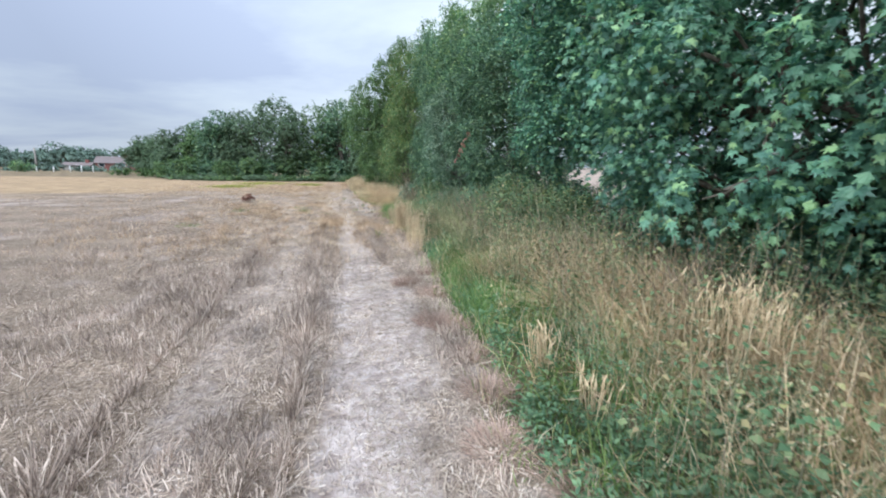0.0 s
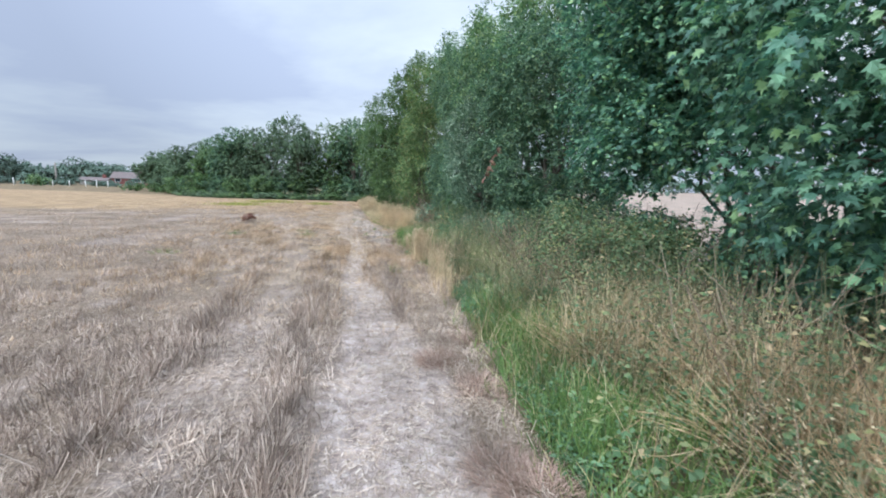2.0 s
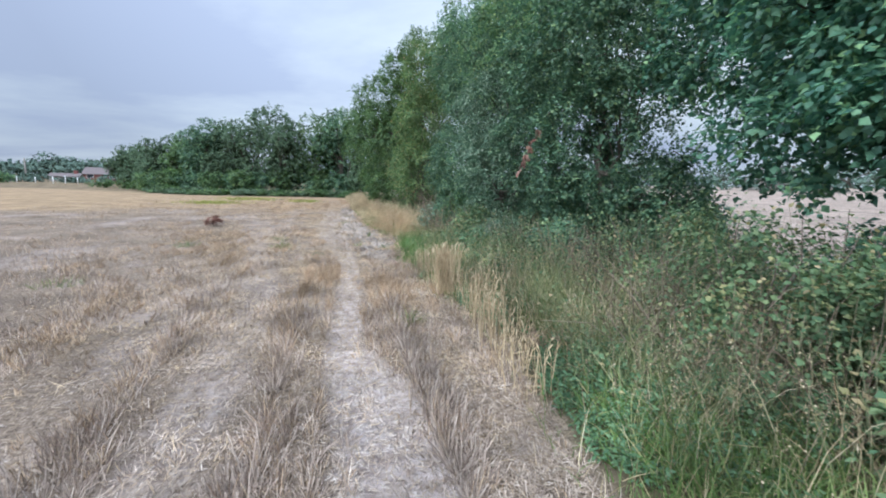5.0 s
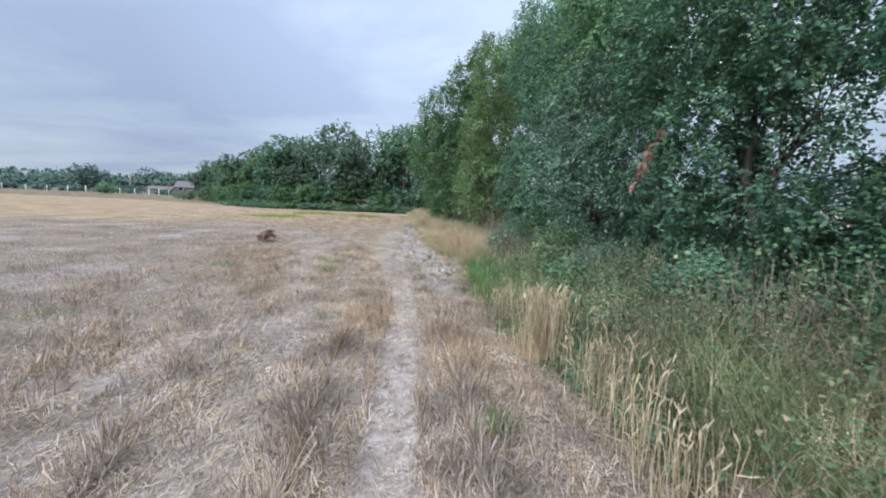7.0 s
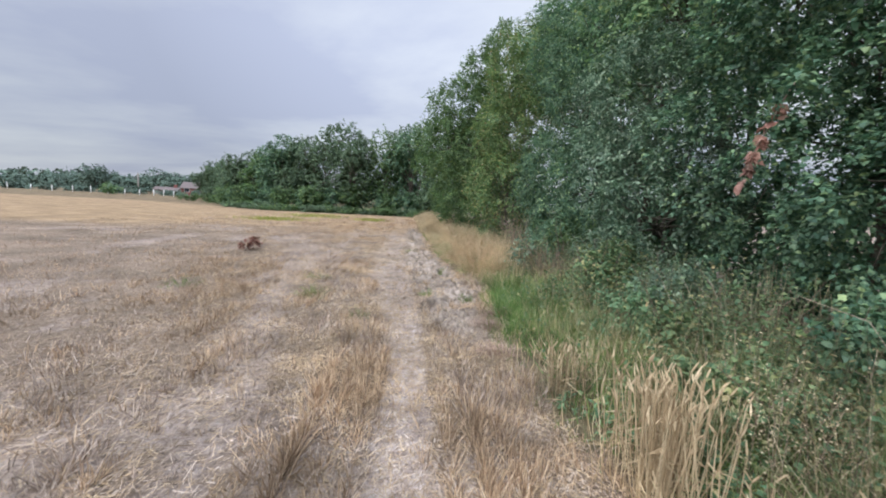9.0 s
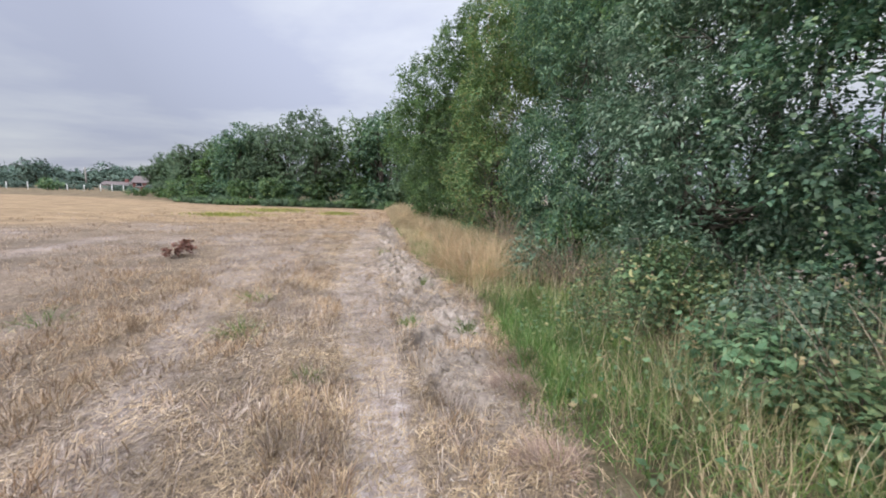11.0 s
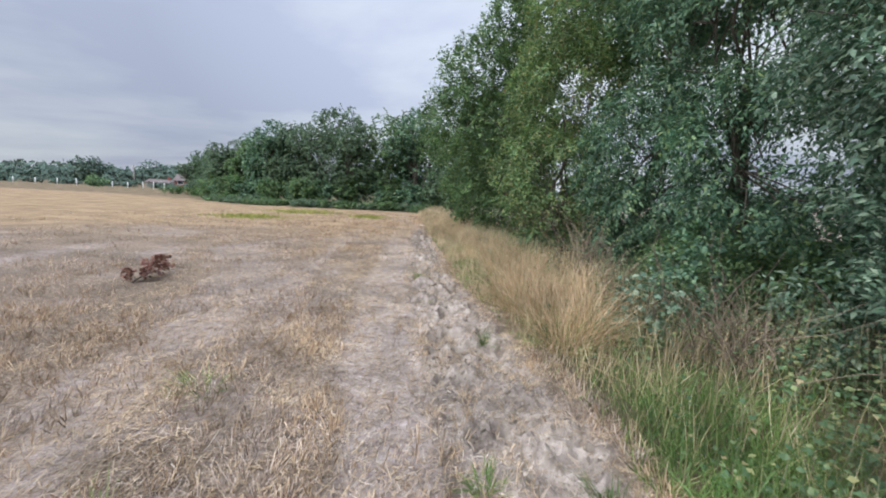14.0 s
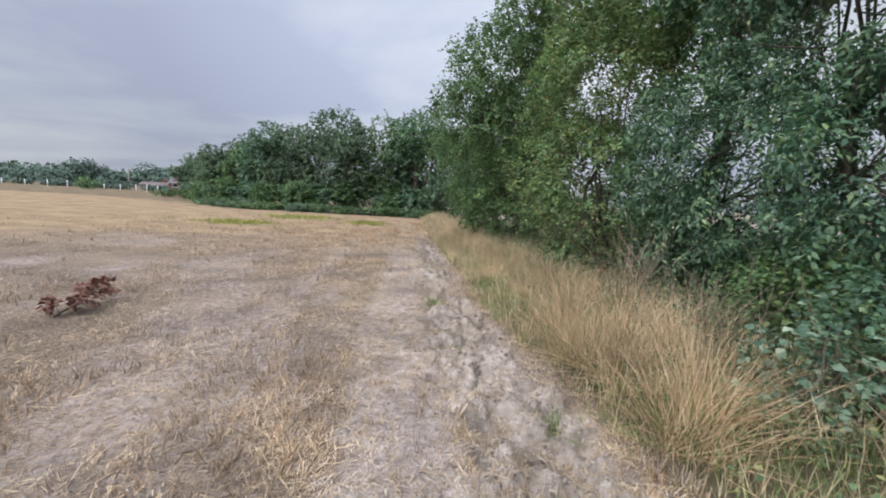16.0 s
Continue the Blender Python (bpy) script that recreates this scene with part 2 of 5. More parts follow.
M_LEAF_WITHER = island_material("withered_leaf", [(0, (0.22, 0.11, 0.085)), (0.6, (0.34, 0.19, 0.15)), (1, (0.44, 0.29, 0.23))], 0.75, 0.25, 0.1)
M_LEAF_DEAD = island_material("dead_leaf", [(0, (0.090, 0.046, 0.035)), (0.6, (0.171, 0.080, 0.060)), (1, (0.243, 0.133, 0.095))], 0.75, 0.2, 0.1)
M_LEAF_WEED = island_material("weed_leaf", [(0, (0.057, 0.106, 0.050)), (0.5, (0.106, 0.161, 0.076)), (0.82, (0.164, 0.211, 0.097)), (0.93, (0.260, 0.251, 0.110)), (1, (0.368, 0.277, 0.165))], 0.6, 0.3, 0.3)
M_GRASS = island_material("green_grass", [(0, (0.064, 0.111, 0.033)), (0.5, (0.116, 0.186, 0.051)), (0.82, (0.187, 0.232, 0.077)), (1, (0.385, 0.339, 0.176))], 0.6, 0.3, 0.28)
M_DRY = island_material("dry_grass", [(0, (0.198, 0.161, 0.094)), (0.3, (0.322, 0.257, 0.155)), (0.8, (0.477, 0.376, 0.238)), (1, (0.601, 0.505, 0.353))], 0.75, 0.2, 0.25)
M_TAN = island_material("bleached_grass", [(0, (0.256, 0.179, 0.099)), (0.4, (0.426, 0.299, 0.178)), (0.8, (0.554, 0.397, 0.247)), (1, (0.660, 0.507, 0.345))], 0.75, 0.2, 0.25)
M_WEEDSTEM = island_material("weed_stem", [(0, (0.08, 0.095, 0.05)), (0.6, (0.15, 0.15, 0.085)), (1, (0.25, 0.21, 0.14))], 0.8, 0.2)
M_DEADSTEM = island_material("dead_stem", [(0, (0.10, 0.075, 0.055)), (0.6, (0.2, 0.15, 0.11)), (1, (0.3, 0.24, 0.18))], 0.8, 0.2)
M_STRAW = island_material("straw", [(0, (0.178, 0.135, 0.103)), (0.4, (0.311, 0.239, 0.180)), (0.8, (0.435, 0.346, 0.270)), (1, (0.549, 0.459, 0.378))], 0.62, 0.35)
M_STUBBLE = island_material("stubble", [(0, (0.167, 0.127, 0.103)), (0.4, (0.305, 0.236, 0.193)), (0.8, (0.443, 0.356, 0.293)), (1, (0.586, 0.494, 0.414))], 0.66, 0.3)
M_STUBBLE_GOLD = island_material("golden_stubble", [(0, (0.178, 0.119, 0.076)), (0.4, (0.319, 0.221, 0.140)), (0.8, (0.454, 0.329, 0.214)), (1, (0.589, 0.453, 0.311))], 0.66, 0.3)
M_CUSHION = island_material("dead_cushion", [(0, (0.20, 0.13, 0.10)), (0.5, (0.34, 0.235, 0.185)), (1, (0.47, 0.35, 0.285))], 0.8, 0.2)
M_CHAFF = island_material("chaff", [(0, (0.264, 0.211, 0.167)), (0.5, (0.414, 0.343, 0.282)), (1, (0.546, 0.475, 0.405))], 0.7, 0.25)
M_LEAF_HERB = island_material("herb_leaf", [(0, (0.055, 0.105, 0.055)), (0.5, (0.10, 0.175, 0.09)), (1, (0.17, 0.255, 0.13))], 0.6, 0.3, 0.3)
M_SEEDHEAD = island_material("weed_seed", [(0, (0.195, 0.173, 0.098)), (0.5, (0.360, 0.293, 0.180)), (1, (0.540, 0.443, 0.300))], 0.8, 0.2, 0.15)
M_STRAW_GOLD = island_material("fresh_straw", [(0, (0.181, 0.125, 0.075)), (0.4, (0.317, 0.227, 0.132)), (0.8, (0.453, 0.334, 0.199)), (1, (0.562, 0.436, 0.282))], 0.6, 0.35)
M_GRASS_BRIGHT = island_material("bright_grass", [(0, (0.062, 0.113, 0.036)), (0.5, (0.110, 0.185, 0.055)), (0.85, (0.167, 0.239, 0.080)), (1, (0.299, 0.277, 0.150))], 0.55, 0.35, 0.3)
M_OLIVE = island_material("olive_grass", [(0, (0.085, 0.105, 0.045)), (0.5, (0.15, 0.175, 0.075)), (0.85, (0.25, 0.245, 0.125)), (1, (0.38, 0.32, 0.20))], 0.6, 0.3, 0.28)
M_WHEAT = island_material("ripe_wheat", [(0, (0.29, 0.21, 0.12)), (0.5, (0.42, 0.315, 0.19)), (1, (0.55, 0.44, 0.285))], 0.6, 0.35, 0.12)


def ground_material():
    m, n, l, b = material("field_ground", 0.95, 0.15)
    g = n.new("ShaderNodeNewGeometry")

    def attribute(name):
        a = n.new("ShaderNodeAttribute"); a.attribute_name = name
        return a.outputs["Fac"]

    def tex(scale, detail=6, stretch=(1, 1, 1), rough=0.6):
        mp = n.new("ShaderNodeMapping"); mp.inputs["Scale"].default_value = stretch
        l.new(g.outputs["Position"], mp.inputs[0])
        t = n.new("ShaderNodeTexNoise"); t.inputs["Scale"].default_value = scale; t.inputs["Detail"].default_value = detail
        t.inputs["Roughness"].default_value = rough
        l.new(mp.outputs[0], t.inputs["Vector"])
        return t.outputs["Fac"]

    def mixed(fac, a, c):
        x = n.new("ShaderNodeMix"); x.data_type = "RGBA"
        l.new(fac, x.inputs["Factor"])
        l.new(a, x.inputs["A"]); l.new(c, x.inputs["B"])
        return x.outputs["Result"]

    def colours(fac, stops):
        r = ramp(n, stops); l.new(fac, r.inputs[0]); return r.outputs["Color"]

    fine, mid, slow = tex(70, 8), tex(9, 6), tex(0.7, 4)
    lie = n.new("ShaderNodeMath"); lie.operation = "MAXIMUM"
    l.new(tex(75, 4, (1.0, 0.22, 1)), lie.inputs[0]); l.new(tex(75, 4, (0.22, 1.0, 1)), lie.inputs[1])
    fibre = lie.outputs[0]
    soil = colours(mid, [(0.3, (0.235, 0.186, 0.168)), (0.48, (0.385, 0.318, 0.288)), (0.68, (0.53, 0.455, 0.42))])
    straw = colours(fibre, [(0.42, (0.092, 0.066, 0.049)), (0.55, (0.215, 0.163, 0.120)), (0.7, (0.37, 0.29, 0.217))])
    gold = colours(fibre, [(0.42, (0.225, 0.152, 0.086)), (0.55, (0.305, 0.212, 0.124)), (0.7, (0.372, 0.274, 0.166))])
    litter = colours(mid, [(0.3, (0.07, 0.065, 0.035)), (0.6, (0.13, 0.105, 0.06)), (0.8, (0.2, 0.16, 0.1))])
    clod = colours(mid, [(0.3, (0.19, 0.155, 0.13)), (0.52, (0.345, 0.288, 0.245)), (0.72, (0.50, 0.425, 0.365))])
    weedy = colours(mid, [(0.3, (0.15, 0.17, 0.05)), (0.6, (0.27, 0.27, 0.07)), (0.8, (0.38, 0.33, 0.12))])
    farland = colours(slow, [(0.35, (0.125, 0.098, 0.06)), (0.6, (0.19, 0.14, 0.085)), (0.75, (0.25, 0.185, 0.115))])
    # bare patches of pale soil between the straw
    gate = n.new("ShaderNodeMath"); gate.operation = "MULTIPLY_ADD"
    gate.inputs[1].default_value = 1.0; gate.inputs[2].default_value = -0.58
    l.new(mid, gate.inputs[0])
    wear = n.new("ShaderNodeMath"); wear.operation = "ADD"; wear.use_clamp = True
    l.new(attribute("wear"), wear.inputs[0]); l.new(gate.outputs[0], wear.inputs[1])
    c = mixed(attribute("gold"), straw, gold)
    c = mixed(wear.outputs[0], c, soil)
    c = mixed(attribute("clod"), c, clod)
    c = mixed(attribute("weedy"), c, weedy)
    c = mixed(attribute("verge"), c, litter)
    c = mixed(attribute("beyond"), c, farland)
    hs = n.new("ShaderNodeHueSaturation")
    mr = n.new("ShaderNodeMapRange"); mr.inputs["To Min"].default_value = 0.68; mr.inputs["To Max"].default_value = 1.3
    mr.inputs["From Min"].default_value = 0.3; mr.inputs["From Max"].default_value = 0.7
    l.new(slow, mr.inputs["Value"]); l.new(mr.outputs[0], hs.inputs["Value"]); l.new(c, hs.inputs["Color"])
    l.new(hs.outputs[0], b.inputs["Base Color"])
    bp = n.new("ShaderNodeBump"); bp.inputs["Strength"].default_value = 1.0; bp.inputs["Distance"].default_value = 0.07
    l.new(mid, bp.inputs["Height"])
    b2 = n.new("ShaderNodeBump"); b2.inputs["Strength"].default_value = 0.9; b2.inputs["Distance"].default_value = 0.02
    l.new(fibre, b2.inputs["Height"]); l.new(bp.outputs[0], b2.inputs["Normal"])
    l.new(b2.outputs[0], b.inputs["Normal"])
    return m


M_GROUND = ground_material()


# ---------------------------------------------------------------- the lie of the land
def edge_x(y):
    """Where the stubble ends and the grass margin begins."""
    return np.interp(y, [-3, 2, 4.3, 8, 9.2, 11.5, 12.6, 15, 16.8, 18.2, 20, 23, 26, 32, 50],
                     [0.85, 0.95, 1.25, 1.6, 1.85, 1.65, 1.45, 1.55, 1.88, 1.74, 1.58, 1.32, 1.42, 1.28, 1.3])


def path_x(y):
    return np.interp(y, [-3, 0, 2, 3.9, 6, 8, 9.5, 13, 15, 18, 22, 30, 37, 51],
                     [0.1, 0.1, 0.13, 0.42, 0.5, 0.45, 0.2, 0.38, 0.33, 0.05, -0.05, 0.1, 0.25, -0.2])


def path_half(y):
    return np.interp(y, [-3, 2, 3.9, 6, 8, 9.5, 14, 16, 20, 30, 51], [0.38, 0.38, 0.5, 0.48, 0.36, 0.19, 0.2, 0.3, 0.42, 0.45, 0.35])


def side_x(y):
    return np.interp(y, [-3, 0, 9, 12, 17, 20, 30, 51], [-1.05, -1.0, -0.85, -0.9, -1.9, -1.9, -1.7, -2.0])


def field_end(x):
    """Far end of the field."""
    return np.interp(x, [-300, -80, -44, -28, -22, -14, 1.3, 3], [63, 63, 66, 63, 58, 51.0, 51.0, 50])


def smooth(a, b, v):
    s = np.clip((v - a) / (b - a), 0, 1)
    return s * s * (3 - 2 * s)


def wear_at(x, y):
    """How bare and trodden the stubble is, 0 to 1."""
    wob = (fbm(x * 1.3, y * 1.3, 5) - 0.5) * 0.5
    main = np.interp(y, [12, 17], [1.0, 0.9]) * (1 - smooth(0.75, 1.25, np.abs(x - path_x(y)) / path_half(y) + wob))
    side = 0.5 * (1 - smooth(0.5, 1.4, np.abs(x - side_x(y)) / 0.26 + wob))
    wide = 0.2 * smooth(13, 18, y) * (1 - smooth(0.6, 1.3, np.abs(x + 0.1) / 1.2 + wob))
    blot = 0.4 * smooth(0.62, 0.74, fbm(x * 0.55, y * 0.35, 31)) + 0.35 * smooth(0.66, 0.78, fbm(x * 1.7, y * 1.2, 41))
    return np.clip(np.maximum.reduce([main, side, wide, blot * 0.9]), 0, 1)


def clod_at(x, y):
    wob = (fbm(x * 1.5, y * 1.5, 9) - 0.5) * 0.7
    band = smooth(0.25, 0.55, x - path_x(y) + wob * 0.3) * (1 - smooth(-0.35, 0.0, x - edge_x(y) + wob * 0.3))
    return band * smooth(12.5, 15.5, y + wob * 3) * (1 - smooth(32, 40, y))


def rise(x):
    """The neighbouring field climbs away from the hedge."""
    return 0.028 * np.clip(x - 11, 0, 170)


def height(x, y):
    near = 1 - smooth(40, 60, np.hypot(x, y - 14))
    h = (fbm(x * 2.2, y * 2.2, 3) - 0.5) * 0.035 + (fbm(x * 9, y * 9, 4, 2) - 0.5) * 0.02
    h -= 0.02 * wear_at(x, y)
    c = clod_at(x, y)
    lump = fbm(x * 3.4, y * 3.4, 21, 4)
    h += c * (0.31 * (lump - 0.5) - 0.10 * smooth(0.55, 0.68, fbm(x * 5.0, y * 3.8, 23, 2)))
    crease = smooth(0.72, 1.0, 1 - np.abs(2 * vnoise(x * 5.3, y * 4.1, 27) - 1)) * smooth(0.3, 0.6, vnoise(x * 2.1, y * 2.1, 29))
    h -= 0.06 * c * crease
    # crumbled tops and trodden holes
    h += c * (0.10 * (fbm(x * 9.5, y * 9.5, 22, 3) - 0.5) - 0.16 * smooth(0.68, 0.82, vnoise(x * 4.6 + 3.1, y * 3.9, 24)))
    h += 0.10 * smooth(0.1, 1.6, x - edge_x(y)) * (1 - smooth(5, 9, x))
    return h * near + rise(x)


def spread(below, above, bands, far):
    """Grid lines: even within each band (from, to, step), then ever wider out to far."""
    mid = np.concatenate([np.arange(*band) for band in bands])
    out, d, p = [], bands[-1][2], bands[-1][1]
    while p < far:
        out.append(p); d *= above; p += d
    neg, d = [], bands[0][2] * below
    p = bands[0][0] - d
    while p > -far:
        neg.append(p); d *= below; p -= d
    return np.array(neg[::-1] + list(mid) + out + [far])


def build_ground():
    gx = spread(1.10, 1.18, [(-3.4, 0.3, 0.065), (0.3, 2.0, 0.036), (2.0, 2.6, 0.065)], 4500)
    gy = spread(1.25, 1.07, [(0.5, 12.0, 0.075), (12.0, 22.0, 0.042), (22.0, 26.0, 0.065)], 4500)
    X, Y = np.meshgrid(gx, gy, indexing="ij")
    Z = height(X, Y)
    nx, ny = X.shape
    v = np.stack([X, Y, Z], -1).reshape(-1, 3)
    i = np.arange(nx * ny).reshape(nx, ny)
    f = np.stack([i[:-1, :-1], i[1:, :-1], i[1:, 1:], i[:-1, 1:]], -1).reshape(-1, 4)
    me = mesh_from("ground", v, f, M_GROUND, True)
    x, y = v[:, 0].astype(float), v[:, 1].astype(float)
    over = smooth(-0.6, 0.6, y - field_end(x) + (fbm(x * 0.5, y * 0.5, 77) - 0.5) * 2)
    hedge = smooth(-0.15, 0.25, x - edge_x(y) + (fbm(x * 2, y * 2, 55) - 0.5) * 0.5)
    right = smooth(7.5, 9.5, x) * (1 - smooth(150, 160, x))
    far = smooth(20, 36, y + (fbm(x * 0.12, y * 0.3, 60) - 0.5) * 16 + np.clip(-x - 6, 0, 30) * 0.35)
    layers = {
        "wear": wear_at(x, y) * (1 - far * 0.8) * (1 - right) + 0.45 * right,
        "clod": clod_at(x, y),
        "gold": np.clip(far * 0.95 * (1 - right) + 0.35 * right, 0, 1),
        "weedy": 1.2 * np.exp(-(((x + 6.8) / 1.7) ** 2 + ((y - 44) / 1.8) ** 2)) * smooth(0.35, 0.55, fbm(x, y, 91))
                 + 0.5 * np.exp(-(((x + 8.0) / 1.6) ** 2 + ((y - 37) / 1.2) ** 2)) * smooth(0.4, 0.6, fbm(x, y, 93)),
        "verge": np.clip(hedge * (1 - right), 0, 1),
        "beyond": np.clip(over * (1 - right), 0, 1),
    }
    for k, val in layers.items():
        a = me.attributes.new(k, "FLOAT", "POINT")
        a.data.foreach_set("value", np.asarray(val, np.float32))
    return tagged(new("ground", me), "harvested wheat field of pale dry soil with straw", "ground", kind="structure")


build_ground()


# ---------------------------------------------------------------- leaf, blade and stalk shapes
LEAF = (np.array([[0, 0, 0], [-0.37, 0.42, 0.09], [0.37, 0.42, 0.09], [0, 1, -0.08]]), np.array([[0, 2, 1], [1, 2, 3]]))
NARROW = (np.array([[0, 0, 0], [-0.2, 0.45, 0.05], [0.2, 0.45, 0.05], [0, 1, -0.12]]), np.array([[0, 2, 1], [1, 2, 3]]))
LOBED = (np.array([[0, 0, 0], [-0.46, 0.22, 0.07], [-0.40, 0.62, 0.08], [0, 1, -0.12], [0.40, 0.62, 0.08], [0.46, 0.22, 0.07], [0, 0.5, -0.03]]),
         np.array([[0, 6, 1], [1, 6, 2], [2, 6, 3], [3, 6, 4], [4, 6, 5], [5, 6, 0]]))
# five-pointed leaf
_ang = np.radians([-78, -58, -40, -20, 0, 20, 40, 58, 78])
_rad = np.array([0.62, 0.36, 0.86, 0.52, 1.0, 0.52, 0.86, 0.36, 0.62]) * 0.66
MAPLE = (np.vstack([[[0, 0.08, 0]], np.stack([np.sin(_ang) * _rad, 0.34 + np.cos(_ang) * _rad, 0.10 * np.abs(np.sin(_ang)) - 0.16 * (_rad > 0.5)], -1)]),
         np.array([[1, 2, 0], [0, 2, 4], [2, 3, 4], [0, 4, 6], [4, 5, 6], [0, 6, 8], [6, 7, 8], [8, 9, 0]])[:, ::-1])
ARC = (np.array([[-0.5, 0, 0], [0.5, 0, 0], [-0.44, 0.38, 0.03], [0.44, 0.38, 0.03], [-0.3, 0.74, 0.17], [0.3, 0.74, 0.17], [0, 1, 0.46]]),
       np.array([[0, 1, 3], [0, 3, 2], [2, 3, 5], [2, 5, 4], [4, 5, 6]]))
BLADE = (np.array([[-0.5, 0, 0], [0.5, 0, 0], [-0.38, 0.5, 0.06], [0.38, 0.5, 0.06], [0, 1, 0.3]]), np.array([[0, 1, 3], [0, 3, 2], [2, 3, 4]]))
STALK = (np.array([[0.5, 0, -0.3], [-0.5, 0, -0.3], [0, 0, 0.55], [0.45, 1, -0.27], [-0.45, 1, -0.27], [0, 1, 0.5]]),
         np.array([[0, 1, 4], [0, 4, 3], [1, 2, 5], [1, 5, 4], [2, 0, 3], [2, 3, 5]]))
QUAD = (np.array([[-0.5, 0, 0], [0.5, 0, 0], [0.42, 1, 0.2], [-0.42, 1, 0.2]]), np.array([[0, 1, 2], [0, 2, 3]]))
EAR = (np.array([[0, 0, 0], [0.5, 0.3, 0], [0, 0.3, 0.5], [-0.5, 0.3, 0], [0, 0.3, -0.5], [0.35, 0.75, 0], [0, 0.75, 0.35], [-0.35, 0.75, 0], [0, 0.75, -0.35], [0, 1, 0]]),
       np.array([[0, 2, 1], [0, 3, 2], [0, 4, 3], [0, 1, 4], [1, 2, 6], [1, 6, 5], [2, 3, 7], [2, 7, 6], [3, 4, 8], [3, 8, 7], [4, 1, 5], [4, 5, 8], [5, 6, 9], [6, 7, 9], [7, 8, 9], [8, 5, 9]]))


def leaf_cloud(rng, clumps, out, per, length, size, shape=LEAF, droop=0.5, reach=0.7):
    """Sprays of leaves set left and right along small twigs; out: the way outwards at each spray."""
    m, n = len(clumps), len(clumps) * per
    twig = unit(out * reach + random_dirs(m, rng) * 0.8 + np.array([0, 0, -0.25]))
    side = unit(np.cross(twig, np.array([0, 0, 1.0]) + random_dirs(m, rng) * 0.35))
    t, sd, o, c = (np.repeat(q, per, 0) for q in (twig, side, out, clumps))
    s = (np.tile(np.arange(per), m) + rng.uniform(0, 1, n)) / per
    sign = np.where(np.tile(np.arange(per), m) % 2, 1.0, -1.0)[:, None]
    pos = c + t * ((s - 0.4) * length)[:, None] + rng.normal(size=(n, 3)) * length * 0.07
    pos[:, 2] -= droop * 0.35 * length * s * s
    along = unit(t * 0.65 + sd * sign * 0.8 + random_dirs(n, rng) * 0.45 + np.array([0, 0, -0.45 * droop]))
    normal = unit(o * 0.5 + np.array([0, 0, 0.8]) + random_dirs(n, rng) * 0.5)
    return scatter(*shape, pos, frames(along, normal), size * rng.uniform(0.6, 1.25, n))


def crown_points(rng, lobes, count, floor_z=None, gap=0.0, gap_scale=0.8, shell=0.5, seed=0, bunch=30):
    """Clump centres in a set of ellipsoid lobes (cx, cy, cz, rx, ry, rz), with gaps, and the way outwards."""
    lobes = np.asarray(lobes, float)
    vol = np.prod(lobes[:, 3:], 1) ** (2 / 3)
    which = rng.choice(len(lobes), count * 3, p=vol / vol.sum())
    d = random_dirs(count * 3, rng)
    r = (shell + (1 - shell) * rng.uniform(0, 1, count * 3) ** 0.6)
    # uneven outline
    r = r * (0.86 + 0.28 * vnoise(d[:, 0] * 2.3 + which * 7.1, d[:, 2] * 2.3 + d[:, 1] * 1.7, seed + 3))
    p = lobes[which, :3] + d * r[:, None] * lobes[which, 3:]
    ok = np.ones(len(p), bool)
    if gap:
        g = 0.5 * vnoise(p[:, 1] / gap_scale, p[:, 2] / gap_scale, seed) + 0.5 * vnoise(p[:, 1] / gap_scale * 2.1 + 5, p[:, 2] / gap_scale * 2.1 + p[:, 0], seed + 8)
        ok &= g > (gap(p) if callable(gap) else gap)
    if floor_z is not None:
        ok &= p[:, 2] > floor_z(p[:, 0], p[:, 1])
    ok &= p[:, 2] > 0.12
    p, d = p[ok][:count], d[ok][:count]
    # the sprays gather into bunches with shaded hollows between them
    if bunch and len(p) > 60:
        c = p[rng.choice(len(p), max(8, len(p) // bunch), replace=False)]
        near = np.concatenate([((q[:, None, :] - c[None]) ** 2).sum(-1).argmin(1) for q in np.array_split(p, max(1, len(p) // 500))])
        pull = rng.uniform(0.10, 0.54, len(p))[:, None]
        d = unit(d * 0.6 + unit(p - c[near] + 1e-4))
        p = p + (c[near] - p) * pull
    return p, d


